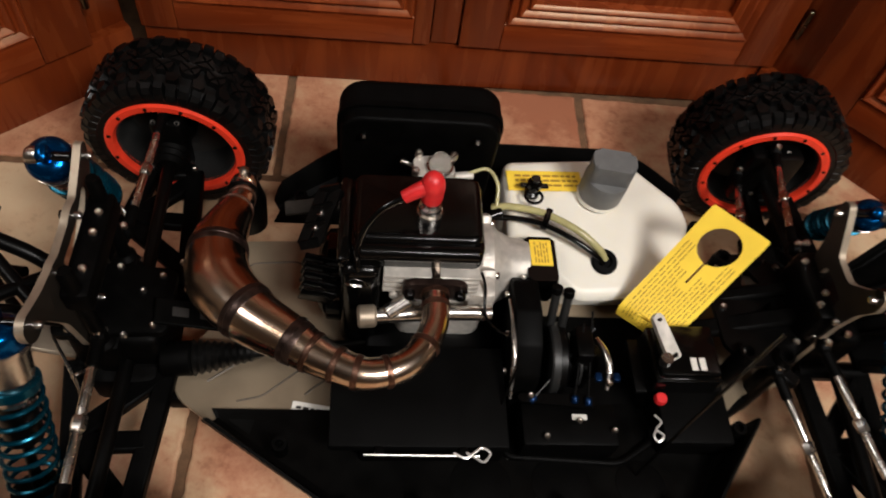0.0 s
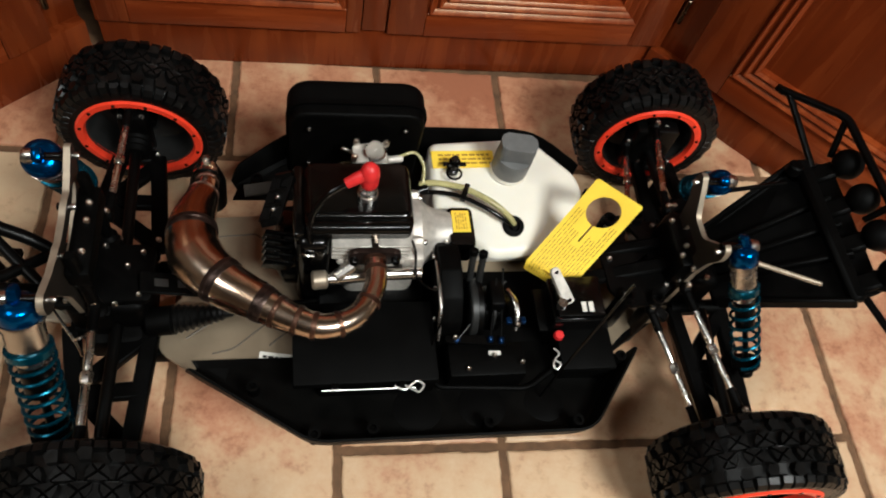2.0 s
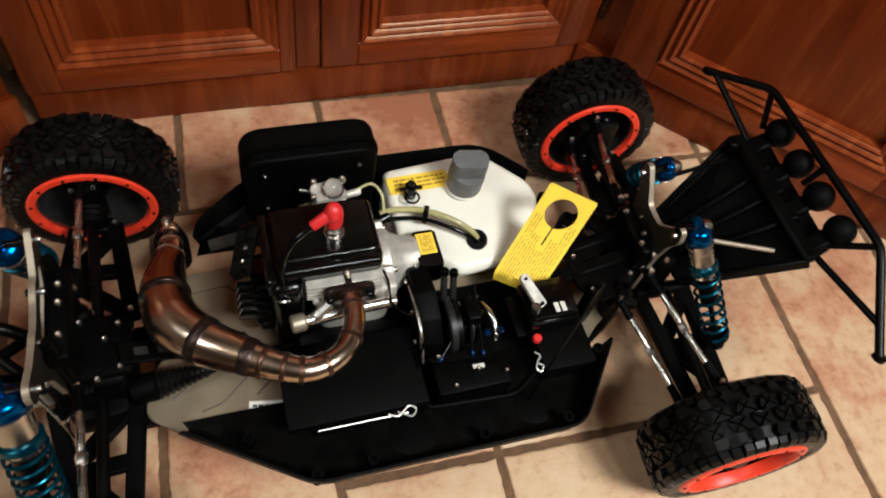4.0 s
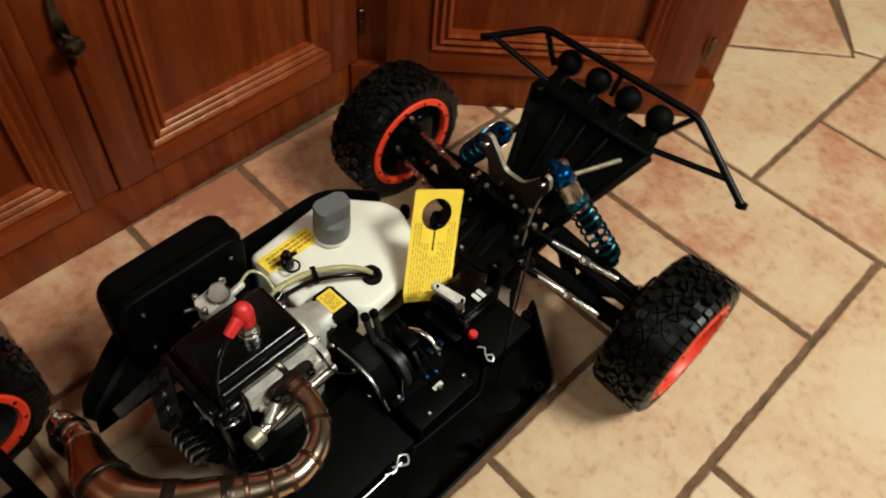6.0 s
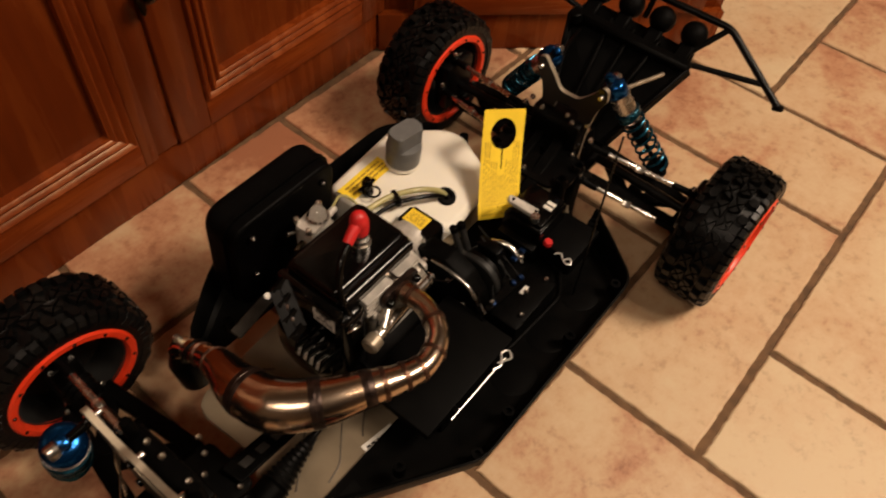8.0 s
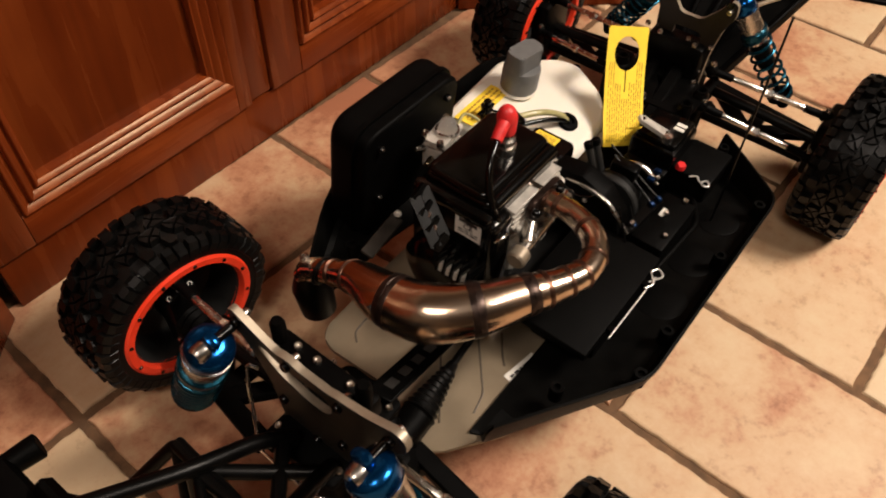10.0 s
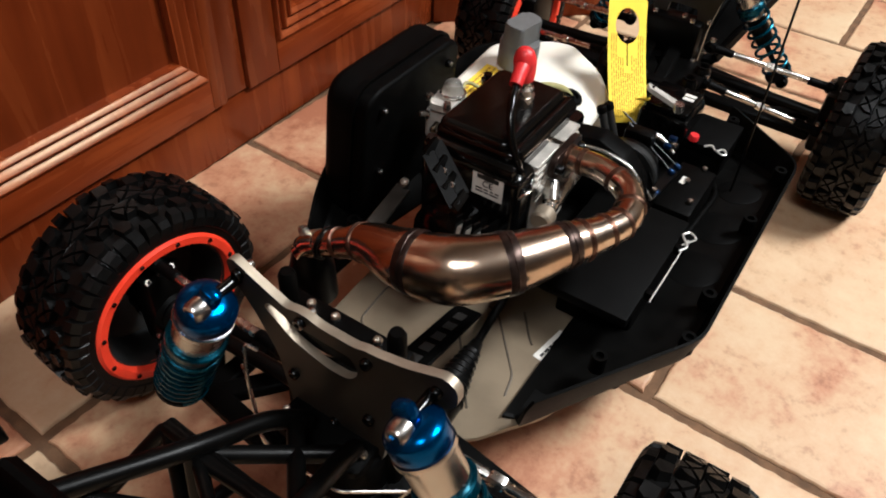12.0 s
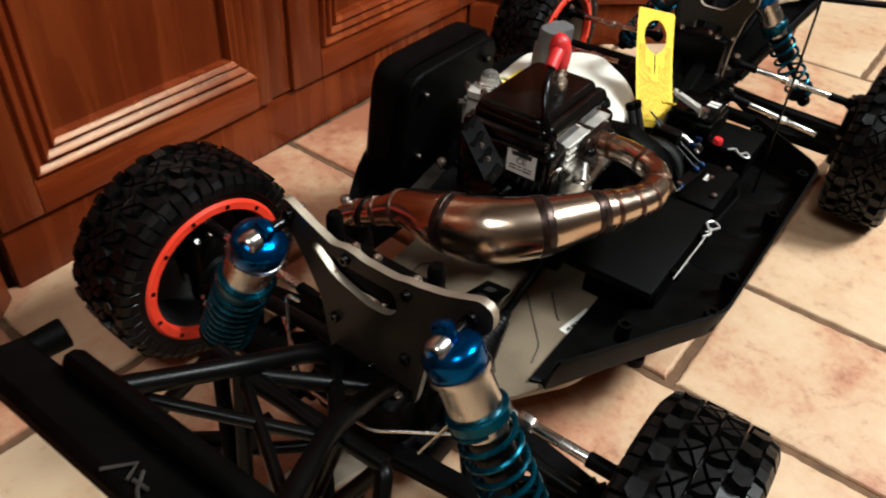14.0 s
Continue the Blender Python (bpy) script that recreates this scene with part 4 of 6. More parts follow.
hd = part("starter_handle", bar(bar(B(), hp[0] + Vector((0, 0, 0.004)), hp[1] + Vector((0, 0, 0.004)), 0.0035, 0.010, (1, 0, 0.6)), hp[0] + Vector((0.012, 0, 0.008)), hp[1] + Vector((0.012, 0, 0.008)), 0.0035, 0.010, (1, 0, 0.6)), M["satin"], drum, "black ladder-shaped pull handle")
for t in (0.0, 0.33, 0.66, 1.0):
    p = hp[0].lerp(hp[1], t)
    part("rung", bar(B(), p + Vector((-0.002, 0, 0.003)), p + Vector((0.014, 0, 0.009)), 0.0045, 0.008, (0, 0.6, 1)), M["satin"], hd)
for t in (0.45, 0.72):
    p = hp[0].lerp(hp[1], t)
    bolt(p + Vector((0.006, 0, 0.006)), (-0.6, 0, 0.8), 0.003, 0.003)
part("side_strut", bar(B(), (-0.165, 0.085, 0.150), (-0.112, 0.090, 0.156), 0.004, 0.014, (0, 1, 0.3), 0.001), M["strut"], truck, "dark metal engine brace")
bolt((-0.114, 0.088, 0.162), (-0.4, -0.3, 1), 0.0045, 0.005)

SEAT = Vector((0.005, 0.015, -0.007))
# air filter box: base tray with a lipped cover
am = Matrix.Translation((-0.042, 0.128, 0.170)) @ Matrix.Rotation(radians(96), 4, "X")
sq = [(-0.074, -0.078), (0.074, -0.078), (0.074, 0.072), (-0.074, 0.072)]
air = part("air_filter_box", pillow(B(), rounded([p2 for p2 in sq], 0.026, 10), -0.012, 0.004, 0.004, am), M["plastic"], truck, "matte black air filter box with a rounded cover")
part("cover", pillow(B(), rounded([(x * 1.03, -y * 1.03) for x, y in sq], 0.030, 10), 0.012, 0.045, 0.013, am @ Matrix.Rotation(math.pi, 4, "X"), 8), M["mattetop"], air, "matte black moulded cover")
part("seam_lip", prism(B(), rounded([(x * 1.045, y * 1.045) for x, y in sq], 0.029, 10), -0.015, -0.009, 0.0, am), M["plastic"], air)
for x, y in ((-0.052, 0.050), (0.052, 0.050), (-0.052, -0.020), (0.052, -0.020)):
    p = am @ Vector((x, y, 0.004))
    bolt(p, (0, -1, 0.1), 0.0042, 0.005, air, "gloss")
    bolt(p + Vector((0, -0.004, 0.001)), (0, -1, 0.1), 0.0020, 0.002)
SEAT = Vector((0.007, 0.004, -0.003))
# carburettor with its clear primer bulb
carb = part("carburettor", box(B(), (0.036, 0.032, 0.034), (-0.030, 0.102, 0.182), bevel=0.005), M["alu"], truck, "cast metal carburettor with a clear primer bulb")
part("carb_plate", prism(B(), rounded([(-0.019, -0.012), (0.017, -0.012), (0.017, 0.012), (-0.019, 0.012)], 0.005), 0.192, 0.1985, 0.001, pose(-0.031, 0.102, 0.010, 0, 0, 8), 1), M["alu"], carb)
part("primer_bulb", lathe(B(), [(0.0118, 0), (0.0118, 0.002), (0.0096, 0.004), (0.0092, 0.009), (0.0072, 0.0135), (0.0035, 0.0158), (0, 0.0162)], (-0.027, 0.100, 0.2085), (0, 0, 1), 28), M["glassy"], carb, "clear primer bulb")
for x, y in ((-0.049, 0.092), (-0.046, 0.113), (-0.014, 0.112)):
    bolt((x, y, 0.2082), (0, 0, 1), 0.0038, 0.006, carb)
part("bulb_ring", tube(B(), [(-0.027 + 0.0112 * math.cos(a2), 0.100 + 0.0112 * math.sin(a2), 0.2112) for a2 in [2 * math.pi * k2 / 24 for k2 in range(25)]], 0.0014, 8, cap=False), M["chrome"], carb)
part("jet_screw", rod(B(), (-0.052, 0.100, 0.190), (-0.066, 0.096, 0.192), 0.0032, 12, chamfer=0.0008), M["brass"], carb)
part("idle_screw", rod(B(), (-0.050, 0.112, 0.196), (-0.062, 0.113, 0.201), 0.0026, 12, chamfer=0.0006), M["chrome"], carb)
part("choke_lever", bar(B(), (-0.060, 0.088, 0.196), (-0.072, 0.086, 0.172), 0.010, 0.002, (1, 0.3, 0.5)), M["brass"], carb)
bolt((-0.073, 0.084, 0.170), (-0.6, -0.5, 0.4), 0.005, 0.007, carb)
part("throttle_stub", rod(B(), (-0.012, 0.104, 0.192), (0.006, 0.108, 0.190), 0.0042, 14, chamfer=0.001), M["alu"], carb)
part("fuel_line", tube(B(), smooth_line([(0.002, 0.108, 0.193), (0.020, 0.113, 0.194), (0.030, 0.102, 0.186), (0.030, 0.086, 0.174)], 7), 0.0018, 10), M["hose"], carb, "clear yellow fuel line")

SEAT = Vector((0.008, 0.004, -0.011))
# fuel tank
tank_line = [(0.043, 0.062), (0.043, 0.160), (0.172, 0.171), (0.222, 0.116), (0.227, 0.092), (0.214, 0.046), (0.186, 0.020), (0.108, 0.014), (0.090, 0.030)]
bm = B()
pillow(bm, rounded(tank_line, 0.013, 8), 0.045, 0.1635, 0.0085, r0=0.006, n=7)
for v in bm.verts:
    if v.co.z > 0.10:
        v.co.z -= max(0.0, 0.088 - v.co.y) * 0.33 * min(1.0, (v.co.z - 0.10) / 0.05)
for v in bm.verts:
    if v.co.z < 0.12:
        v.co.y = max(v.co.y, 0.055)
tank = part("fuel_tank", bm, M["tank"], truck, "white translucent plastic fuel tank with a grey cap")
part("filler_neck", lathe(B(), [(0.0228, 0), (0.0224, 0.002), (0.0210, 0.0035), (0, 0.0035)], (0.138, 0.120, 0.1630), seg=36), M["tank"], tank)
cm = Matrix.Translation((0.138, 0.120, 0.1665)) @ Matrix.Rotation(radians(4), 4, "X")
cap = part("tank_cap", lathe(B(), [(0.0205, 0), (0.0220, 0.002), (0.0222, 0.026), (0.0214, 0.030), (0.0, 0.0305)], seg=40), M["cap"], tank, "grey screw cap with a raised grip", at=cm)
gm = pose(0, 0, 0, 0, 0, -8)
part("grip", prism(B(), rounded([(-0.0212, -0.004), (-0.0180, -0.0125), (0.0180, -0.0125), (0.0212, -0.004), (0.0212, 0.004), (0.0180, 0.0125), (-0.0180, 0.0125), (-0.0212, 0.004)], 0.005, 4), 0.027, 0.0530, 0.003, gm), M["cap"], cap)
tm = pose(0.084, 0.134, 0.1639, 0, 0, 2)
part("fuel_label", box(B(), (0.076, 0.025, 0.0006), tm.translation, tm.to_3x3()), M["yellow"], tank, "yellow fuel warning label")
bars_of_print(tank, tm @ pose(0.002, 0, 0.0002), 0.064, 0.018, 3, random.Random(12))
part("breather", lathe(B(), [(0.0075, 0), (0.0075, 0.004), (0.0050, 0.006), (0.0050, 0.012), (0.0072, 0.013), (0.0072, 0.018), (0.0045, 0.019), (0.0045, 0.024), (0, 0.024)], (0.069, 0.117, 0.1635), seg=20), M["gloss"], tank, "black breather valve")
part("breather_ring", tube(B(), [(0.069 + 0.0085 * math.cos(a), 0.108 + 0.0085 * math.sin(a), 0.171) for a in [2 * math.pi * i / 20 for i in range(21)]], 0.0014, 8, cap=False), M["gloss"], tank)
bar(bm := B(), (0.056, 0.119, 0.174), (0.084, 0.119, 0.174), 0.006, 0.0028, bevel=0.001)
part("breather_tab", bm, M["gloss"], tank)
part("grommet", lathe(B(), [(0.0125, 0), (0.0130, 0.002), (0.0115, 0.0045), (0.007, 0.005), (0.006, 0.002), (0, 0.002)], (0.136, 0.048, 0.1500), (0, -0.33, 1), 28), M["mattetop"], tank, "black rubber grommet")
h1 = [(0.026, 0.092, 0.172), (0.045, 0.091, 0.175), (0.075, 0.084, 0.176), (0.105, 0.068, 0.174), (0.127, 0.055, 0.164), (0.137, 0.0500, 0.152)]
h2 = [(0.028, 0.084, 0.166), (0.046, 0.083, 0.168), (0.074, 0.076, 0.170), (0.104, 0.060, 0.168), (0.125, 0.049, 0.160), (0.134, 0.0455, 0.151)]
part("fuel_hose", tube(B(), smooth_line(h1, 8), 0.0036, 12), M["hose"], tank, "clear yellow fuel hose")
part("return_hose", tube(B(), smooth_line(h2, 8), 0.0028, 12), M["gloss"], tank, "black return hose")
part("hose_tie", box(B(), (0.0065, 0.018, 0.013), (0.078, 0.0795, 0.173), Matrix.Rotation(radians(-22), 3, "Z"), 0.001), M["gloss"], tank, "black cable tie")
part("hose_joint", rod(B(), (0.020, 0.082, 0.168), (0.036, 0.087, 0.171), 0.0055, 14, chamfer=0.001), M["gloss"], tank)

SEAT = Vector((0, 0, 0))
# exhaust: header, bend, cones and belly welded from short pieces
CL = [(-0.026, 0.000, 0.192), (-0.026, -0.022, 0.193), (-0.028, -0.053, 0.195), (-0.046, -0.084, 0.197), (-0.078, -0.096, 0.198), (-0.109, -0.086, 0.198), (-0.141, -0.067, 0.198), (-0.174, -0.045, 0.196), (-0.200, -0.014, 0.192), (-0.206, 0.024, 0.186), (-0.201, 0.060, 0.178), (-0.199, 0.090, 0.161), (-0.201, 0.114, 0.149)]
RD = [0.0125, 0.0112, 0.0112, 0.0118, 0.0126, 0.0145, 0.0190, 0.0238, 0.0266, 0.0240, 0.0170, 0.0126, 0.0115]
line = smooth_line(CL, 10)
rads, heat = [], []
TINT = [0.48, 0.44, 0.38, 0.24, 0.28, 0.24, 0.24, 0.18, 0.17, 0.42, 0.60, 0.62, 0.70]
WELDS = [1.0, 1.35, 2.5, 3.6, 4.3, 4.75, 5.35, 5.75, 6.95, 8.8, 10.3, 11.2]
for i in range(len(line)):
    k, t = min(i // 10, 11), (i % 10) / 10 if i < 120 else 1.0
    rads.append(RD[k] + (RD[k + 1] - RD[k]) * t)
    s = i / 10
    near = min(abs(s - w) for w in WELDS)
    heat.append(TINT[int(s)] + (TINT[min(int(s) + 1, 12)] - TINT[int(s)]) * (s - int(s)) + 0.30 * math.exp(-((near / 0.26) ** 2)))
pipe = part("exhaust_pipe", tube(B(), line, rads, 32, tag=heat), M["pipe"], truck, "heat-tinted welded steel tuned exhaust pipe")
for w in WELDS:
    i = min(max(int(round(w * 10)), 1), len(line) - 2)
    a, b = line[i - 1], line[i + 1]
    d = (b - a).normalized()
    u = d.orthogonal().normalized()
    v = d.cross(u)
    wide = w in (5.75, 6.95, 8.8)
    hw = 0.0058 if wide else 0.0026
    g = (rads[i + 1] - rads[i - 1]) / (b - a).length
    band = tube(B(), [line[i] - d * hw, line[i] - d * hw * 0.8, line[i] + d * hw * 0.8, line[i] + d * hw], [rads[i] - g * hw, rads[i] - g * hw * 0.8 + 0.0006, rads[i] + g * hw * 0.8 + 0.0006, rads[i] + g * hw], 32, tag=[0.80] * 4)
    n = 30
    ring = [line[i] + (rads[i] + 0.0004) * (math.cos(2 * math.pi * k / n) * u + math.sin(2 * math.pi * k / n) * v) + d * 0.0005 * math.sin(k * 7.3) for k in range(n + 1)]
    tube(band, ring, [0.0007 + 0.0003 * math.sin(k * 4.7) for k in range(n + 1)], 6, cap=False, tag=[0.62] * (n + 1))
    part("weld_band", band, M["band"] if wide else M["seam"], pipe, "dark heat-stained weld band" if wide else "brown weld seam")
tipm = [line[-1], line[-1] + (line[-1] - line[-4]).normalized() * 0.012 + Vector((0, 0, -0.002))]
part("pipe_tip", tube(B(), [tipm[0], tipm[1], tipm[1] + Vector((-0.004, 0.006, -0.010))], [0.0125, 0.0125, 0.012], 20, tag=[0.6, 0.7, 0.8]), M["pipe"], pipe)
bolt((-0.202, 0.131, 0.152), (0, 0.3, 1), 0.0045, 0.006)
part("pipe_hanger", tube(B(), [line[-3] + 0.0135 * Vector((math.cos(a), 0.0, math.sin(a))) for a in [2 * math.pi * k / 20 for k in range(21)]], 0.0018, 8, cap=False), M["satin"], pipe)
part("silencer", tube(B(), [(-0.202, 0.128, 0.144), (-0.203, 0.126, 0.118), (-0.202, 0.122, 0.084)], [0.012, 0.020, 0.018], 20), M["satin"], truck, "black end can below the pipe")
fl = part("exhaust_flange", prism(B(), rounded([(-0.027, -0.012), (0.027, -0.012), (0.027, 0.012), (-0.027, 0.012)], 0.010), -0.003, 0.003, 0.0008, Matrix.Translation((-0.026, -0.017, 0.193)) @ Matrix.Rotation(radians(90), 4, "X"), 1), M["band"], pipe)
for x in (-0.047, -0.005):
    bolt((x, -0.020, 0.193), (0, -1, 0), 0.0046, 0.006, pipe, "gloss")


# shock towers
def tower(x, outline, hole, name, bolts_at, fwd):
    """A plate cut to an outline of (y, z) with one opening."""
    bm = B()
    vo = [bm.verts.new((0, y, z)) for y, z in rounded(outline, 0.006, 3)]
    vi = [bm.verts.new((0, y, z)) for y, z in rounded(hole, 0.006, 3)]
    es = [bm.edges.new((v[i], v[(i + 1) % len(v)])) for v in (vo, vi) for i in range(len(v))]
    bmesh.ops.triangle_fill(bm, use_beauty=True, use_dissolve=False, edges=es)
    r = bmesh.ops.extrude_face_region(bm, geom=list(bm.faces))
    bmesh.ops.translate(bm, vec=(0.0062, 0, 0), verts=[g for g in r["geom"] if isinstance(g, bmesh.types.BMVert)])
    bmesh.ops.translate(bm, vec=(x, 0, 0), verts=bm.verts)
    bm.normal_update()
    # broad faces get the shaded tone, cut edges keep the plain metal
    for f in bm.faces:
        f.material_index = 1 if abs(f.normal.x) > 0.9 else 0
    t = part(name, bm, [M["tower"], M["towerface"]], truck, "anodised aluminium shock tower plate with shade coloured into its faces")
    for y, z in bolts_at:
        bolt((x if fwd < 0 else x + 0.0062, y, z), (fwd, 0, 0), 0.0042, 0.004, t, "gloss")
        bolt((x + 0.0062 if fwd < 0 else x, y, z), (-fwd, 0, 0), 0.0034, 0.006, t)
    return t


tower(-0.319, [(0.084, 0.241), (0.078, 0.245), (0.058, 0.235), (0.036, 0.2255), (0.027, 0.2285), (0.018, 0.2280), (0.010, 0.2255), (-0.018, 0.2255), (-0.026, 0.2285), (-0.034, 0.2290), (-0.056, 0.234), (-0.082, 0.2445), (-0.091, 0.240), (-0.092, 0.226), (-0.084, 0.216), (-0.066, 0.214), (-0.046, 0.172), (-0.038, 0.120), (-0.026, 0.085), (0.034, 0.085), (0.042, 0.120), (0.050, 0.172), (0.066, 0.205), (0.082, 0.226)], [(0.056, 0.215), (0.052, 0.2215), (0.032, 0.2140), (0.004, 0.2130), (-0.016, 0.2135), (-0.021, 0.200), (-0.012, 0.189), (0.006, 0.188), (0.034, 0.197)], "rear_shock_tower", [(0.024, 0.2205), (-0.028, 0.2185), (0.074, 0.234), (-0.078, 0.230), (-0.028, 0.160), (0.036, 0.160), (0.003, 0.13)], -1)
tower(0.334, [(0.0586, 0.2420), (0.0494, 0.2450), (0.0324, 0.2240), (0.0201, 0.2070), (-0.0069, 0.2070), (-0.0261, 0.2280), (-0.0338, 0.2420), (-0.0431, 0.2400), (-0.0454, 0.2240), (-0.0353, 0.2020), (-0.0292, 0.1670), (-0.0261, 0.0850), (0.0355, 0.0850), (0.0393, 0.1670), (0.0478, 0.2070), (0.0586, 0.2240)], [(0.0232, 0.1900), (-0.0123, 0.1900), (-0.0153, 0.1520), (0.0247, 0.1520)], "front_shock_tower", [(-0.0369, 0.2300), (0.0509, 0.2320), (-0.0230, 0.1420), (0.0309, 0.1420)], 1)


def shock(top, bottom, r, n, fwd):
    """A coil-over shock: eared cap, threaded collar, body, spring, lower seat, shaft and rod end."""
    top, bottom = Vector(top), Vector(bottom)
    d = (bottom - top).normalized()
    L = (bottom - top).length
    s = part("shock_absorber", lathe(B(), [(r * 0.72, 0.030), (r * 0.72, L * 0.60), (r * 0.62, L * 0.605), (r * 0.22, L * 0.61), (r * 0.22, L * 0.92)], top, d, 28), M["satin"], truck, "blue anodised coil-over shock absorber")
    part("cap", lathe(B(), [(r * 0.45, -0.002), (r * 0.75, 0.0), (r * 0.97, 0.004), (r, 0.006), (r, 0.016), (r * 0.96, 0.018)], top, d, 32), M["blue"], s, "blue anodised shock cap")
    part("cap_ear", box(B(), (0.010, r * 0.75, 0.020), top - d * 0.004 + Vector((0, 0, 0.001)), d.to_track_quat("Z", "Y").to_matrix(), 0.004), M["blue"], s)
    part("cap_band", lathe(B(), [(r * 1.02, 0.018), (r * 1.03, 0.019), (r * 1.03, 0.0215), (r * 1.0, 0.022)], top, d, 32), M["chrome"], s)
    th = [(r * 0.90, 0.022)]
    for k in range(13):
        th += [(r * 0.915, 0.0225 + 0.0019 * k), (r * 0.903, 0.0235 + 0.0019 * k)]
    part("threaded_collar", lathe(B(), th + [(r * 0.88, 0.0495)], top, d, 32), M["chrome"], s, "threaded bare aluminium collar")
    part("spring_seat", lathe(B(), [(r * 1.02, 0.049), (r * 1.08, 0.050), (r * 1.08, 0.0565), (r * 1.0, 0.058), (r * 0.9, 0.059)], top, d, 32), M["teal"], s)
    part("inner_sleeve", lathe(B(), [(r * 0.80, 0.056), (r * 0.80, 0.066), (r * 0.74, 0.067)], top, d, 28), M["chrome"], s)
    u = d.orthogonal().normalized()
    w = d.cross(u)
    pts = []
    for i in range(n * 18 + 1):
        a = 2 * math.pi * i / 18
        h = 0.058 + (L - 0.074) * i / (n * 18)
        pts.append(top + d * h + r * (math.cos(a) * u + math.sin(a) * w))
    part("spring", tube(B(), pts, 0.0020, 8), M["teal"], s, "teal coil spring")
    part("lower_seat", lathe(B(), [(r * 0.3, L - 0.018), (r * 1.05, L - 0.016), (r * 1.05, L - 0.012), (r * 0.4, L - 0.006), (r * 0.3, L)], top, d, 24), M["plastic"], s)
    part("rod_end", lathe(B(), [(0.0055, -0.006), (0.0075, -0.003), (0.0075, 0.003), (0.0055, 0.006)], bottom, (1, 0, 0), 18), M["plastic"], s)
    part("mounting_sleeve", rod(B(), top + Vector((-fwd * 0.002, 0, 0.001)), top + Vector((-fwd * 0.026, 0, 0.001)), 0.0042, 14), M["gloss"], s)
    bolt(top + Vector((fwd * 0.005, 0, 0.001)), (fwd, 0, 0), 0.0080, 0.010, s)
    return s


shock((-0.341, -0.075, 0.225), (-0.336, -0.156, 0.072), 0.0194, 8, -1)
shock((-0.344, 0.076, 0.228), (-0.346, 0.139, 0.092), 0.0194, 9, -1)
shock((0.358, -0.035, 0.236), (0.410, -0.122, 0.096), 0.0150, 7, 1)
shock((0.367, 0.055, 0.227), (0.410, 0.138, 0.096), 0.0150, 7, 1)


# suspension arms, uprights, links
def arm(in_a, in_b, out, w=0.013):
    """A lower arm: two legs and cross braces between the hinge pins and the upright."""
    a, b, o = Vector(in_a), Vector(in_b), Vector(out)
    side = 1 if o.y > 0 else -1
    oa, ob = o + Vector((0.022, 0, 0)), o + Vector((-0.022, 0, 0))
    r = part("suspension_arm", bar(B(), a, oa, w, 0.012, bevel=0.002), M["plastic"], truck, "black nylon lower suspension arm with triangular cutouts")
    part("arm_leg", bar(B(), b, ob, w, 0.012, bevel=0.002), M["plastic"], r)
    for p, q in ((a, b), (oa, ob), (a.lerp(oa, 0.05), b.lerp(ob, 0.48)), (b.lerp(ob, 0.48), a.lerp(oa, 0.92)), (a.lerp(oa, 0.5), b.lerp(ob, 0.52))):
        part("arm_brace", bar(B(), p, q, w, 0.0116, bevel=0.002), M["plastic"], r)
    part("hinge_tube", lathe(B(), [(0.009, -0.035), (0.009, 0.035)], (a + b) / 2, a - b, 14), M["plastic"], r)
    for p in (oa, ob):
        bolt(p + Vector((0, 0, 0.006)), (0, 0, 1), 0.003, 0.003, r)
    return r


for side, ry, fy in ((1, RYF, FYF), (-1, RYN, FYN)):
    yc = 0.012
    arm((-0.256, yc + side * 0.045, 0.076), (-0.338, yc + side * 0.045, 0.076), (RX, ry - side * 0.048, 0.064), 0.018)
    arm((0.414, yc + side * 0.040, 0.076), (0.350, yc + side * 0.040, 0.076), (FX + 0.014, fy - side * 0.050, 0.064), 0.018)
    for x, yy, z in ((RX, ry, HUB), (FX, fy, HUB)):
        up = part("upright", box(B(), (0.034 if x < 0 else 0.062, 0.026, 0.078), (x, yy - side * (0.030 if x < 0 else 0.036), z + 0.004), bevel=0.006), M["satin"], truck, "black hub carrier inside the wheel")
        part("axle_stub", rod(B(), (x, yy - side * 0.045, z), (x, yy - side * 0.004, z), 0.015, 20), M["satin"], up)
        part("drive_shaft", rod(B(), (x, yy - side * 0.045, z), (x + 0.004, side * 0.040, 0.092), 0.0065, 14), M["satin"], up)
        for q in ((-0.012, 0.040), (0.0, 0.040), (0.012, 0.040), (-0.016, -0.02), (0.016, -0.02)):
            bolt((x + q[0], yy - side * 0.036, z + q[1]), (0, -side, 0.9 if q[1] > 0 else 0.2), 0.0030, 0.004, up)
    part("hub_boot", lathe(B(), [(0.012, 0), (0.017, 0.004), (0.014, 0.008), (0.018, 0.012), (0.015, 0.016), (0.019, 0.020), (0.012, 0.026)], (RX, ry - side * 0.062, HUB), (0, side, 0), 20), M["plastic"], truck)


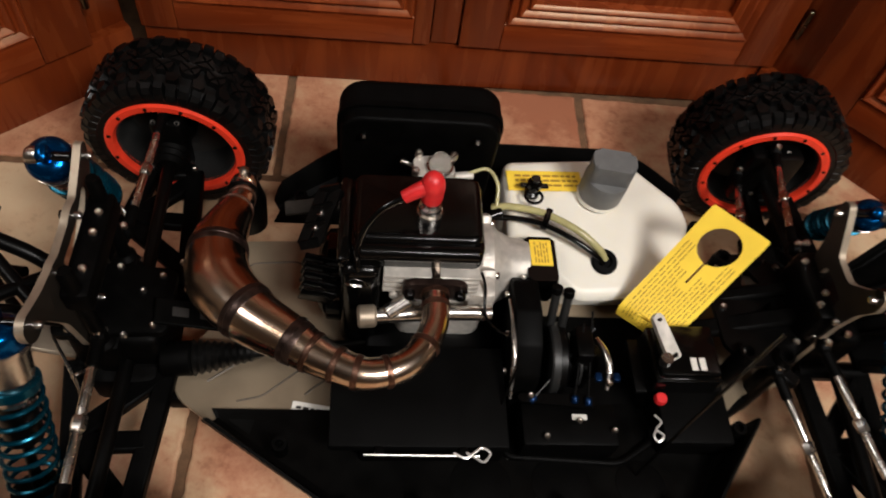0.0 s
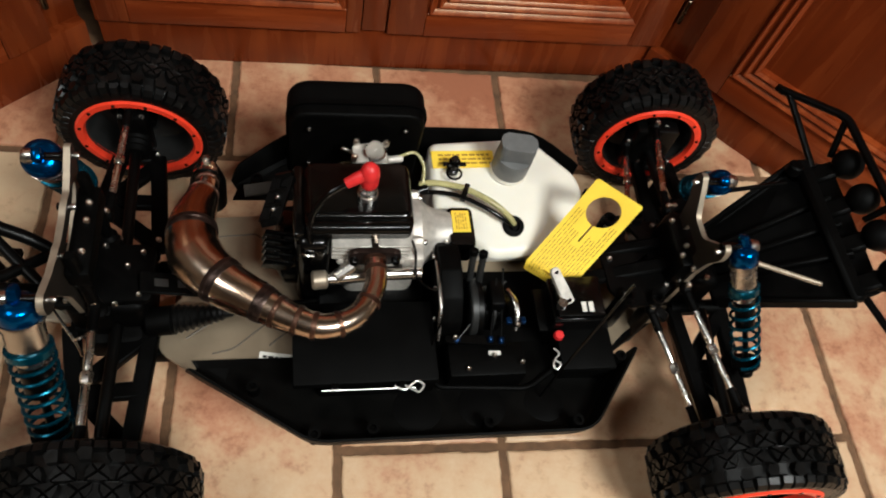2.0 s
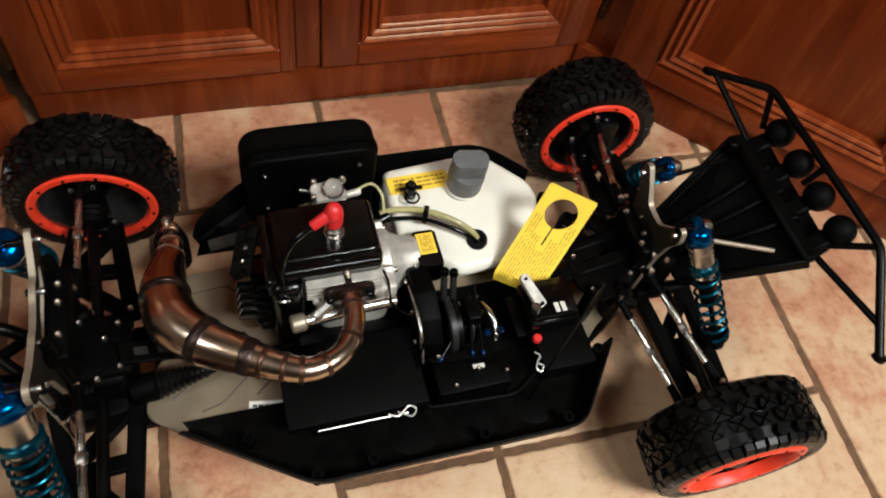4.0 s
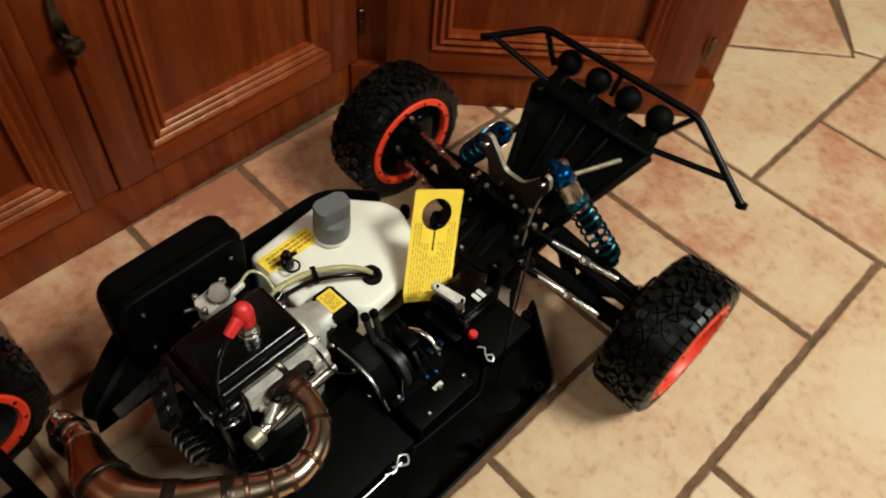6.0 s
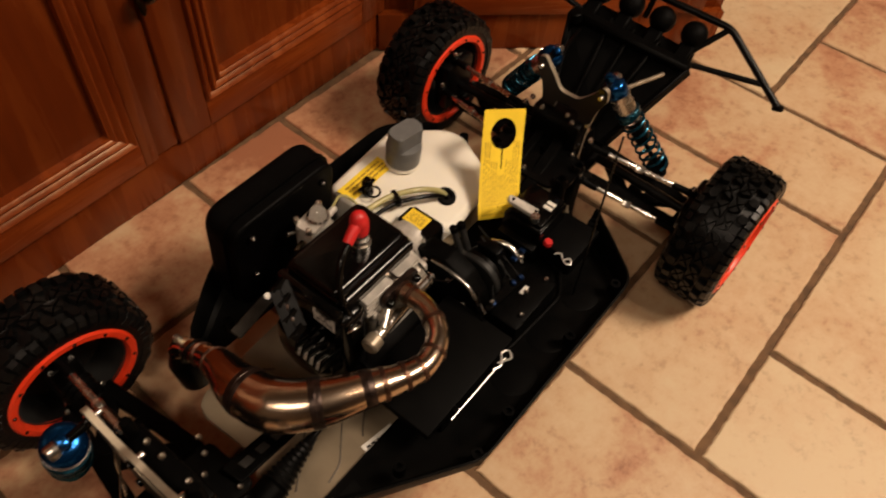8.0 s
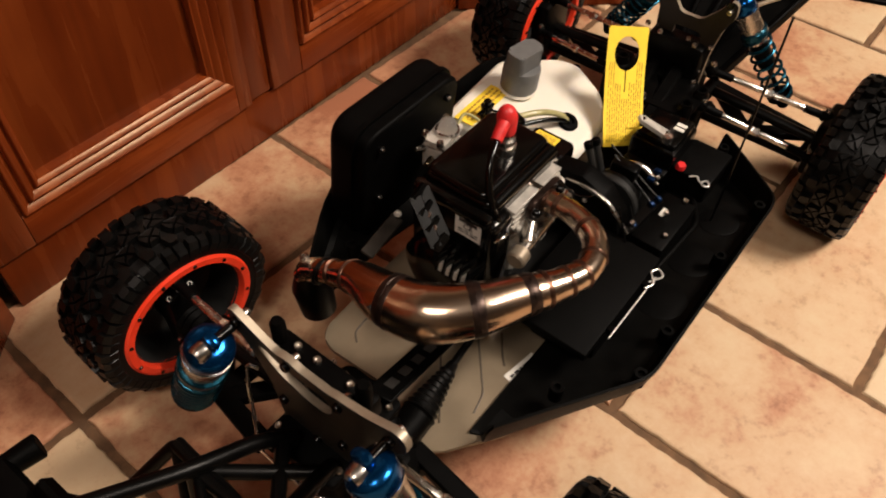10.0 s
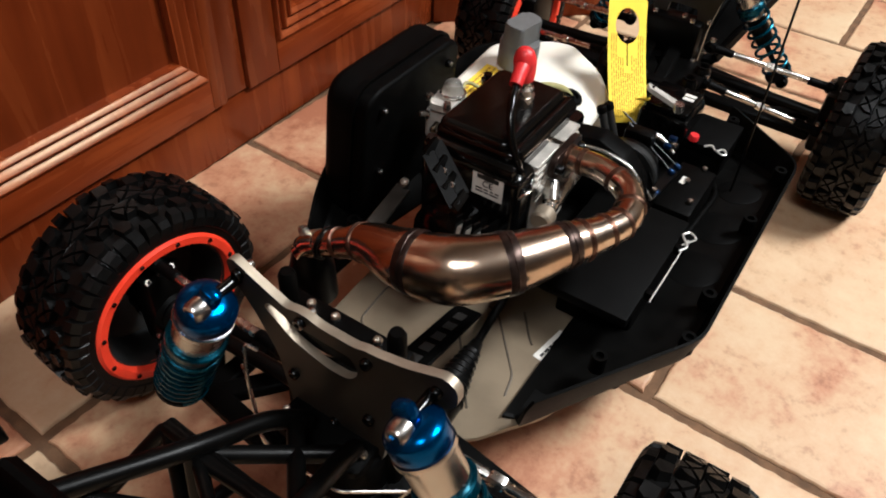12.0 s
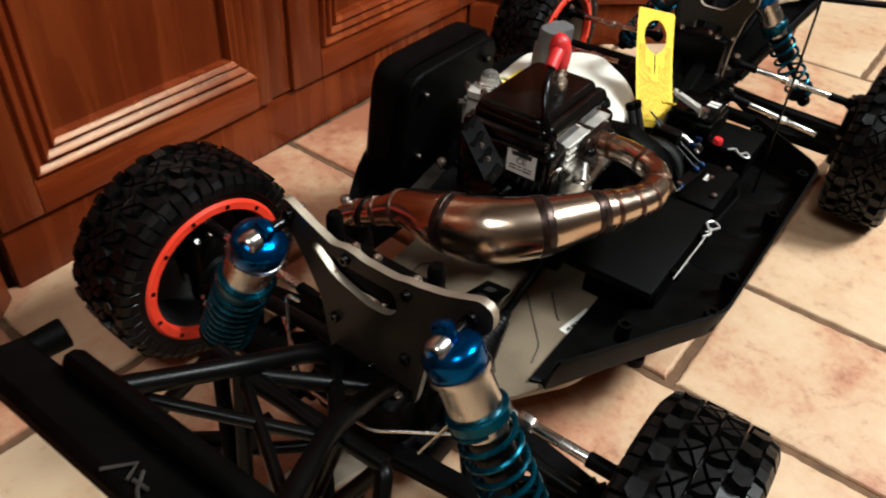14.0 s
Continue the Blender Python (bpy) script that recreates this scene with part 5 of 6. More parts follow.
def link(a, b, r=0.0034, col="chrome"):
    """A turnbuckle: steel rod with a hexagon, thicker threads and black rod ends."""
    a, b = Vector(a), Vector(b)
    d = (b - a).normalized()
    L = (b - a).length
    o = part("turnbuckle", lathe(B(), [(r * 0.72, L * 0.16), (r, L * 0.2), (r, L * 0.44), (r * 0.75, L * 0.46), (r * 0.75, L * 0.54), (r, L * 0.56), (r, L * 0.80), (r * 0.72, L * 0.84)], a, d, 14), M[col], truck, "polished steel turnbuckle link")
    part("hexagon", lathe(B(), [(r * 1.25, L * 0.46), (r * 1.45, L * 0.47), (r * 1.45, L * 0.53), (r * 1.25, L * 0.54)], a, d, 6), M[col], o)
    for p, q in ((a, 1), (b, -1)):
        part("rod_end", rod(B(), p, p + q * d * L * 0.19, r * 1.35, 14, chamfer=0.001), M["plastic"], o, "black nylon rod end")
        part("ball_joint", lathe(B(), [(0.004, -0.006), (0.0075, -0.003), (0.0075, 0.003), (0.004, 0.006)], p, (1, 0, 0.2), 16), M["plastic"], o)
        bolt(p + Vector((0, 0, 0.007)), (0, 0, 1), 0.0036, 0.004, o)
    return o


link((-0.300, -0.040, 0.140), (-0.298, -0.190, 0.138), 0.0042)
link((-0.300, 0.066, 0.140), (-0.292, 0.212, 0.142), 0.0038)
link((0.296, -0.052, 0.124), (0.334, -0.184, 0.090), 0.0036)
link((0.300, 0.074, 0.120), (0.340, 0.210, 0.096), 0.0036)
link((0.330, -0.040, 0.152), (0.366, -0.180, 0.130), 0.0036)
link((0.334, 0.066, 0.154), (0.366, 0.210, 0.136), 0.0036)
# anti-roll bars of bent wire
for s in (-1, 1):
    yb = 0.010
    part("anti_roll_bar", tube(B(), bent([(-0.352, yb, 0.108), (-0.351, yb + s * 0.034, 0.109), (-0.320, yb + s * 0.078, 0.109), (-0.312, yb + s * 0.092, 0.112)], 0.006), 0.0015, 8), M["chrome"], truck, "bent steel anti-roll bar")
    part("drop_link", tube(B(), bent([(-0.306, yb + s * 0.078, 0.134), (-0.311, yb + s * 0.086, 0.141), (-0.320, yb + s * 0.078, 0.120), (-0.332, yb + s * 0.062, 0.086)], 0.006), 0.0016, 8), M["chrome"], truck, "bent steel drop link")

# gear cases, covers and posts
rc = part("rear_gear_case", box(B(), (0.078, 0.076, 0.085), (-0.296, 0.0, 0.082), bevel=0.010, seg=3), M["plastic"], truck, "black nylon gear case")
part("case_lid", prism(B(), rounded([(-0.345, -0.036), (-0.250, -0.030), (-0.250, 0.034), (-0.345, 0.040)], 0.008), 0.122, 0.130, 0.002), M["plastic"], rc)
for p in ((-0.262, -0.024, 0.130), (-0.262, 0.026, 0.130), (-0.300, -0.030, 0.130), (-0.300, 0.034, 0.130), (-0.284, -0.034, 0.130), (-0.332, 0.036, 0.131), (-0.330, -0.030, 0.131), (-0.276, 0.010, 0.130), (-0.290, 0.050, 0.118), (-0.252, 0.052, 0.112)):
    bolt(p, (0, 0, 1), 0.0032, 0.0035, rc)
part("case_side", box(B(), (0.062, 0.120, 0.040), (-0.292, 0.004, 0.062), bevel=0.008), M["plastic"], rc)
part("pinion_snout", rod(B(), (-0.262, -0.034, 0.086), (-0.232, -0.033, 0.088), 0.016, 20, chamfer=0.003), M["plastic"], rc)
part("centre_shaft", rod(B(), (-0.245, -0.034, 0.088), (-0.050, -0.012, 0.092), 0.0038, 14), M["satin"], truck, "black centre drive shaft")
ribs = [(0.012, 0)]
for k in range(9):
    ribs += [(0.0172 - 0.0011 * k, 0.003 + 0.0062 * k), (0.0138 - 0.0009 * k, 0.006 + 0.0062 * k)]
bm = lathe(B(), ribs + [(0.0052, 0.064)], (-0.236, -0.0330, 0.088), Vector((0.195, 0.022, 0.004)), 22)
part("rubber_boot", bm, M["rubber"], truck, "ribbed black rubber boot")
ba, bb = Vector((-0.262, -0.012, 0.136)), Vector((-0.136, 0.004, 0.078))
brace = part("chassis_brace", bar(B(), ba, bb, 0.025, 0.004, bevel=0.001), M["guard"], truck, "dark metal chassis brace with a row of slots")
for k in range(5):
    c, d = ba.lerp(bb, 0.16 + 0.17 * k), (bb - ba).normalized() * 0.007
    # flat black bar on the brace; the dark of the opening is only coloured
    part("slot", bar(B(), c - d + Z * 0.0018, c + d + Z * 0.0018, 0.009, 0.0012), M["black_print"], brace)
bk = part("rear_top_bracket", box(B(), (0.022, 0.100, 0.024), (-0.3005, 0.006, 0.199), bevel=0.004), M["plastic"], truck, "black cross bracket behind the shock tower")
for y in (-0.020, 0.014, 0.034):
    bolt((-0.298, y, 0.211), (0, 0, 1), 0.0034, 0.0035, bk)
for s in (-1, 1):
    part("case_ear", box(B(), (0.024, 0.020, 0.024), (-0.250, s * 0.050, 0.044), bevel=0.005), M["plastic"], truck)
for x, y, z0, z1 in ((-0.301, 0.050, 0.120, 0.236), (-0.301, -0.037, 0.120, 0.236)):
    bp = part("body_post", lathe(B(), [(0.010, 0), (0.010, 0.006), (0.0062, 0.010), (0.0062, z1 - z0 - 0.004), (0.0045, z1 - z0), (0, z1 - z0)], (x, y, z0), seg=18), M["plastic"], truck, "black body mounting post")
    part("post_foot", box(B(), (0.026, 0.030, 0.050), (x, y * 0.8, z0 - 0.020), bevel=0.005), M["plastic"], bp)
fcase = part("front_gear_case", box(B(), (0.076, 0.074, 0.090), (0.356, 0.014, 0.085), bevel=0.010, seg=3), M["plastic"], truck, "black nylon front gear case")
part("tower_bracket", box(B(), (0.030, 0.074, 0.050), (0.335, 0.012, 0.152), bevel=0.006), M["satin"], fcase)
for p in ((0.330, -0.030, 0.178), (0.330, 0.055, 0.178), (0.322, -0.012, 0.178), (0.322, 0.034, 0.178), (0.374, -0.016, 0.131), (0.374, 0.042, 0.131), (0.345, -0.030, 0.134), (0.330, 0.000, 0.178)):
    bolt(p, (0, 0, 1), 0.0034, 0.004, fcase)
# front top plate with its cutouts and the steering bellcrank posts
bm = B()
vo = [bm.verts.new((x, y, 0)) for x, y in rounded([(0.248, -0.030), (0.268, -0.052), (0.300, -0.050), (0.334, -0.022), (0.338, 0.050), (0.300, 0.072), (0.262, 0.070), (0.246, 0.050)], 0.006, 3)]
v1 = [bm.verts.new((x, y, 0)) for x, y in rounded([(0.285, 0.004), (0.303, -0.008), (0.306, 0.018)], 0.003, 2)]
v2 = [bm.verts.new((x, y, 0)) for x, y in rounded([(0.280, 0.034), (0.302, 0.038), (0.290, 0.056)], 0.003, 2)]
es = [bm.edges.new((v[i], v[(i + 1) % len(v)])) for v in (vo, v1, v2) for i in range(len(v))]
bmesh.ops.triangle_fill(bm, use_beauty=True, use_dissolve=False, edges=es)
r = bmesh.ops.extrude_face_region(bm, geom=list(bm.faces))
bmesh.ops.translate(bm, vec=(0, 0, 0.005), verts=[g for g in r["geom"] if isinstance(g, bmesh.types.BMVert)])
bmesh.ops.translate(bm, vec=(0, 0, 0.128), verts=bm.verts)
tp = part("front_top_plate", bm, M["satin"], truck, "black front top plate with triangular cutouts")
for p in ((0.262, -0.038, 0.133), (0.262, 0.056, 0.133), (0.322, 0.056, 0.133), (0.318, -0.026, 0.133), (0.256, 0.010, 0.133)):
    bolt(p, (0, 0, 1), 0.0034, 0.0035, tp)
for x, y in ((0.300, -0.045), (0.264, -0.041), (0.266, 0.062), (0.302, 0.066)):
    ps = part("steering_post", lathe(B(), [(0.0095, 0), (0.0095, 0.10), (0.007, 0.104), (0.005, 0.104), (0.005, 0.096), (0, 0.096)], (x, y, 0.036), seg=20), M["satin"], truck)
    part("bush", lathe(B(), [(0.0055, 0.1045), (0.0080, 0.1045), (0.0080, 0.1065), (0.0055, 0.1065)], (x, y, 0.036), seg=20, close=False), M["satin"], ps)
part("bellcrank", bar(B(), (0.300, -0.045, 0.120), (0.318, -0.060, 0.114), 0.014, 0.008, bevel=0.002), M["satin"], truck)
part("steering_rack", bar(B(), (0.300, -0.045, 0.112), (0.302, 0.066, 0.112), 0.014, 0.008, bevel=0.002), M["tower"], truck)
part("front_brace", bar(B(), (0.210, -0.012, 0.120), (0.330, 0.000, 0.140), 0.018, 0.010, bevel=0.003), M["plastic"], truck)
part("front_brace", bar(B(), (0.225, 0.020, 0.125), (0.330, 0.030, 0.140), 0.014, 0.008, bevel=0.003), M["plastic"], truck)
part("skid_rib", bar(B(), (0.200, -0.110, 0.045), (0.330, -0.030, 0.055), 0.012, 0.016, bevel=0.003), M["plastic"], truck)
part("skid_rib", bar(B(), (0.200, 0.120, 0.045), (0.330, 0.045, 0.055), 0.012, 0.016, bevel=0.003), M["plastic"], truck)

# front nose, lamp pods and tubular bumper
bm = B()
nose_pts = [(0.395, -0.036, 0.100), (0.505, -0.080, 0.186), (0.535, -0.074, 0.200), (0.535, 0.098, 0.206), (0.495, 0.104, 0.194), (0.395, 0.060, 0.100)]
lo = [bm.verts.new(Vector(p) - Vector((0, 0, 0.004))) for p in nose_pts]
hi = [bm.verts.new(Vector(p) + Vector((0, 0, 0.002))) for p in nose_pts]
bm.faces.new(lo[::-1])
bm.faces.new(hi)
for i in range(6):
    bm.faces.new((lo[i], lo[(i + 1) % 6], hi[(i + 1) % 6], hi[i]))
nose = part("nose_guard", bm, M["plastic"], truck, "black nylon nose guard with raised ribs", smooth=False)
for a, b in (((0.395, -0.036, 0.105), (0.507, -0.082, 0.192)), ((0.395, 0.060, 0.105), (0.497, 0.106, 0.200)), ((0.400, -0.008, 0.109), (0.520, -0.026, 0.202)), ((0.400, 0.032, 0.109), (0.520, 0.050, 0.204)), ((0.398, 0.012, 0.107), (0.52, 0.014, 0.203))):
    part("nose_rib", bar(B(), a, b, 0.007, 0.016, bevel=0.002), M["plastic"], nose)
part("nose_bar", bar(B(), (0.507, -0.082, 0.194), (0.499, 0.106, 0.202), 0.020, 0.014, bevel=0.004), M["plastic"], nose)
part("nose_peg", rod(B(), (0.485, 0.090, 0.198), (0.485, 0.092, 0.213), 0.009, 16, chamfer=0.002), M["plastic"], nose)
part("nose_strut", rod(B(), (0.372, -0.036, 0.212), (0.462, -0.063, 0.202), 0.0028, 10), M["tower"], nose, "bare metal brace rod")
part("nose_strut", rod(B(), (0.372, 0.056, 0.206), (0.470, 0.074, 0.200), 0.0028, 10), M["satin"], nose)
for k in range(4):
    c = Vector((0.5455 - 0.001 * k, 0.087 - 0.0497 * k, 0.221))
    pod = part("lamp_pod", lathe(B(), [(0, -0.0185)] + [(0.0185 * math.sin(a), -0.0185 * math.cos(a)) for a in [math.pi * i / 14 for i in range(1, 14)]] + [(0, 0.0185)], c, seg=28), M["mattetop"], truck, "round matte black lamp pod")
    part("pod_foot", bar(B(), c + Vector((-0.010, 0, -0.010)), c + Vector((-0.036, 0, -0.030)), 0.022, 0.012, bevel=0.003), M["plastic"], pod)
EN, CN, CF, EF = (0.531, -0.206, 0.183), (0.559, -0.102, 0.242), (0.541, 0.132, 0.254), (0.495, 0.199, 0.226)
bump = part("front_bumper", tube(B(), bent([EN, (0.539, -0.176, 0.200), CN, CF, EF], 0.012), 0.0050, 14), M["satin"], truck, "black tubular front bumper hoop")
for a, b in (((0.539, -0.176, 0.200), (0.520, -0.070, 0.190)), ((0.500, 0.192, 0.230), (0.515, 0.098, 0.200)), (CN, (0.530, -0.070, 0.205)), (CF, (0.535, 0.105, 0.212)), ((0.551, 0.010, 0.247), (0.540, 0.012, 0.215))):
    part("bumper_strut", rod(B(), a, b, 0.0042, 12), M["satin"], bump)
for p in (EN, EF):
    part("end_eye", lathe(B(), [(0.004, -0.004), (0.0078, -0.003), (0.0078, 0.003), (0.004, 0.004)], p, (0.3, 0.2, 1), 16), M["satin"], bump)

# rear bumper cage: upswept tubes, braces and a cross beam
YR = -0.006
cage = part("rear_bumper", bar(B(), (-0.502, 0.125, 0.216), (-0.502, -0.165, 0.212), 0.034, 0.016, (0.25, 0, 1), 0.005), M["plastic"], truck, "black nylon rear bumper beam on a tubular cage")
part("beam_lip", bar(B(), (-0.482, 0.082, 0.224), (-0.480, -0.125, 0.222), 0.014, 0.018, (0, 0, 1), 0.005), M["plastic"], cage)
mm = pose(-0.509, -0.005, 0.2262, 0, 0, -90)
bm = B()
for pts in ([(-0.011, -0.006), (0.0, 0.007), (0.004, -0.002)], [(0.006, 0.006), (0.012, -0.002), (0.018, -0.006)], [(0.006, 0.000), (0.016, 0.001)]):
    tube(bm, [mm @ Vector((x, y, 0)) for x, y in pts], 0.0011, 6)
part("beam_mark", bm, M["strut"], cage)
for s in (-1, 1):
    part("beam_peg", rod(B(), (-0.496, YR + s * 0.128, 0.208), (-0.466, YR + s * 0.122, 0.210), 0.0085, 16, r2=0.0098, chamfer=0.001), M["plastic"], cage)
    n1, n3, n7 = (-0.410, YR + s * 0.038, 0.189), (-0.407, YR + s * -0.040, 0.177), (-0.360, YR + s * 0.028, 0.166)
    part("cage_tube", tube(B(), bent([(-0.334, YR + s * 0.020, 0.142), n7, n1, (-0.488, YR + s * 0.070, 0.213)], 0.015), 0.0066, 14), M["satin"], cage)
    q = lambda x, y, z: (x, YR + s * (y - YR), z)  # noqa: E731
    hoop = q(-0.401, 0.065, 0.173)
    part("cage_hoop", tube(B(), bent([q(-0.456, 0.098, 0.112), hoop, q(-0.436, 0.023, 0.100)], 0.008), 0.0055, 12), M["satin"], cage)
    part("lower_tube", tube(B(), bent([q(-0.452, 0.092, 0.109), q(-0.411, 0.041, 0.109), q(-0.388, 0.036, 0.113)], 0.008), 0.0055, 12), M["satin"], cage)
    for a, b, r in ((hoop, n3, 0.0058), (n1, q(-0.432, 0.016, 0.100), 0.0050), (q(-0.480, 0.080, 0.200), n3, 0.0040), (q(-0.454, 0.074, 0.108), q(-0.380, -0.006, 0.109), 0.0045), (n3, q(-0.417, -0.034, 0.125), 0.0055), (q(-0.345, 0.014, 0.150), n3, 0.0060)):
        part("cage_brace", rod(B(), a, b, r, 12), M["satin"], cage)
    bolt(Vector(n3) + Vector((0, 0, 0.005)), (0, 0.5, 1), 0.0028, 0.004, cage, "gloss")
part("skid_plate", bar(B(), (-0.340, YR, 0.060), (-0.432, YR, 0.098), 0.034, 0.006, bevel=0.002), M["tower"], cage)

# hanging tag: a bent card with a round hole, a slit and lines of print
TAGO = Vector((0.20, 0.02, 0.14))
tag = thing("warning_tag", TAGO, "yellow card warning tag with a round hole", "tag")
T_TOP, T_U = Vector((0.2455, 0.0445, 0.2310)), Vector((0.056, -0.027, -0.019)).normalized()
D1, D2, TL, TW = Vector((-0.42, -0.30, -0.86)).normalized(), Vector((-0.62, -0.50, -0.60)).normalized(), 0.138, 0.0635
steps = [T_TOP]
for i in range(200):
    way = D1.lerp(D2, min(1.0, (i / 200) ** 1.1)).normalized().lerp(Vector((0.2, -0.1, -1.0)), min(0.7, max(0.0, (i - 172) / 22)))
    steps.append(steps[-1] + way.normalized() * TL / 200)


def on_tag(u, v, lift=0.0):
    i = min(199.0, max(0.0, v / TL * 200))
    p = steps[int(i)].lerp(steps[int(i) + 1], i - int(i))
    d = (steps[min(int(i) + 1, 200)] - steps[max(int(i) - 1, 0)]).normalized()
    return p + T_U * u + T_U.cross(d).normalized() * (-lift) - TAGO


bm = B()
bmesh.ops.create_grid(bm, x_segments=60, y_segments=136, size=0.5)
hole_v, hole_r = 0.030, 0.0195
dead = [f for f in bm.faces if ((c := f.calc_center_median()).x * TW) ** 2 + ((c.y + 0.5) * TL - hole_v) ** 2 < hole_r**2 or (abs(c.x * TW) < 0.0011 and hole_v < (c.y + 0.5) * TL < hole_v + hole_r + 0.025) or ((abs(c.x) > 0.48) and (c.y < -0.487))]
bmesh.ops.delete(bm, geom=dead, context="FACES")
for v in bm.verts:
    x, y = v.co.x * TW, (v.co.y + 0.5) * TL
    d2 = math.hypot(x, y - hole_v)
    if v.is_boundary and hole_r * 0.9 < d2 < hole_r * 1.1 and not (abs(x) < 0.003 and y > hole_v):
        x, y = x * hole_r / d2, hole_v + (y - hole_v) * hole_r / d2
    v.co = on_tag(x, y)
r = bmesh.ops.solidify(bm, geom=list(bm.faces), thickness=0.0009)
part("card", bm, M["yellow"], tag, "yellow card with a round hole and a slit")
bm = B()
rng = random.Random(21)
for i in range(15):
    u = -0.026 + 0.052 * i / 14
    v = 0.062 + rng.uniform(0, 0.004) if abs(u) > 0.004 else 0.082
    if abs(u) > 0.018:
        v = 0.040
    while v < TL - 0.008:
        k = min(rng.uniform(0.004, 0.011), TL - 0.006 - v)
        q = [on_tag(u - 0.0003, v, 0.0006), on_tag(u + 0.0003, v, 0.0006), on_tag(u + 0.0003, v + k, 0.0006), on_tag(u - 0.0003, v + k, 0.0006)]
        lo = [on_tag(u - 0.0003, v, -0.0002), on_tag(u + 0.0003, v, -0.0002), on_tag(u + 0.0003, v + k, -0.0002), on_tag(u - 0.0003, v + k, -0.0002)]
        a = [bm.verts.new(p) for p in q]
        b = [bm.verts.new(p) for p in lo]
        bm.faces.new(a)
        for e in range(4):
            bm.faces.new((a[e], a[(e + 1) % 4], b[(e + 1) % 4], b[e]))
        v += k + rng.uniform(0.0012, 0.0024)
part("print", bm, M["ink"], tag, smooth=False)
part("tie", tube(B(), smooth_line([(T_TOP + Vector(p)) - TAGO for p in ((-0.085, -0.058, -0.064), (-0.066, -0.066, -0.072), (-0.045, -0.072, -0.078))], 6), 0.0014, 8), M["yellow"], tag)

# ---- floor tiles ----
# the tile field lies slightly askew to the cabinets
TURN = Matrix.Translation((0.137, -0.163, 0)) @ Matrix.Rotation(radians(-1.9), 4, "Z") @ Matrix.Translation((-0.137, 0.163, 0))
TILES = [(-0.43, -0.21, 0.25, 0.44), (-0.21, 0.0, 0.25, 0.44), (0.0, 0.19, 0.25, 0.44), (0.19, 0.60, 0.25, 0.44),
         (-0.43, -0.252, -0.16, 0.25), (-0.252, -0.06, -0.36, 0.05), (-0.252, -0.06, 0.05, 0.25), (-0.06, 0.135, -0.163, 0.25),
         (0.135, 0.39, -0.163, 0.25), (0.39, 0.60, -0.163, 0.25), (0.60, 0.81, -0.357, 0.25), (0.81, 1.04, -0.56, -0.13),
         (0.135, 0.60, -0.357, -0.163), (-0.06, 0.135, -0.56, -0.163), (0.135, 0.333, -0.76, -0.357), (0.333, 0.81, -0.553, -0.357),
         (0.333, 0.60, -0.76, -0.553), (0.60, 0.81, -0.76, -0.553), (1.04, 1.45, -0.333, -0.13), (1.04, 1.25, -0.56, -0.333),
         (-0.43, -0.252, -0.56, -0.16), (-0.252, -0.06, -0.56, -0.36), (-0.84, -0.43, 0.04, 0.25), (-0.64, -0.43, 0.25, 0.44), (-0.64, -0.43, -0.16, 0.04)]
tile_rng = random.Random(5)


def tile_poly(corners, material):
    """A tile of any outline with wavering edges and a worn rim."""
    g = 0.0052
    c = sum((Vector((x, y)) for x, y in corners), Vector((0, 0))) / len(corners)
    inset = []
    k = len(corners)
    for i in range(k):
        a, b, d = (Vector(corners[(i + q) % k]) for q in (-1, 0, 1))
        u, w = (b - a).normalized(), (d - b).normalized()
        n1, n2 = Vector((-u.y, u.x)), Vector((-w.y, w.x))
        m = (n1 + n2).normalized()
        inset.append(b + m * g / max(0.3, m.dot(n1)) - c)
    out = []
    for i in range(k):
        a, b = inset[i], inset[(i + 1) % k]
        n = max(2, int((b - a).length / 0.008))
        for q in range(n):
            p = a.lerp(b, q / n)
            out.append((p.x + tile_rng.uniform(-1, 1) * 0.0010, p.y + tile_rng.uniform(-1, 1) * 0.0010))
    bm = B()
    rings = []
    for s, z in ((0.0035, 0.0), (0.0012, -0.0008), (0.0, -0.0028), (0.0, -0.009)):
        rings.append([bm.verts.new((x - s * (1 if x > 0 else -1) * min(1, abs(x) * 40), y - s * (1 if y > 0 else -1) * min(1, abs(y) * 40), z)) for x, y in out])
    bm.faces.new(rings[0])
    for a, b in zip(rings, rings[1:]):
        for i in range(len(a)):
            j = (i + 1) % len(a)
            bm.faces.new((a[i], a[j], b[j], b[i]))
    return part("tile", bm, material, floor, smooth=False, at=TURN @ Matrix.Translation((c.x, c.y, tile_rng.uniform(-0.0008, 0.0006))))


def floor_tile(x0, x1, y0, y1, material=None):
    return tile_poly([(x0, y0), (x1, y0), (x1, y1), (x0, y1)], material or M["tile"])


# tiles of redder clay whose colour also stands in for shadow on the floor
RED_SHADED = {(-0.252, 0.05), (-0.252, -0.36), (-0.06, -0.163), (0.135, -0.163), (0.39, -0.163), (0.0, 0.25), (-0.43, 0.25), (-0.21, 0.25), (-0.64, 0.25), (-0.43, -0.16), (0.19, 0.25)}
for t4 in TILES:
    floor_tile(*t4, M["tile_red_shaded"] if (t4[0], t4[2]) in RED_SHADED else None)
# the cut tiles round a square laid cornerwise
tile_poly([(0.81, -0.13), (1.314, -0.13), (1.288, -0.073), (1.272, -0.087), (0.97, 0.245), (0.81, 0.245)], M["tile"])
tile_poly([(1.272, -0.087), (1.62, 0.215), (1.40, 0.46), (0.97, 0.245)], M["tile_red_shaded"])
tile_poly([(1.314, -0.13), (1.72, -0.13), (1.72, 0.25), (1.288, -0.073)], M["tile"])
TILES.append((0.81, 1.72, -0.13, 0.46))


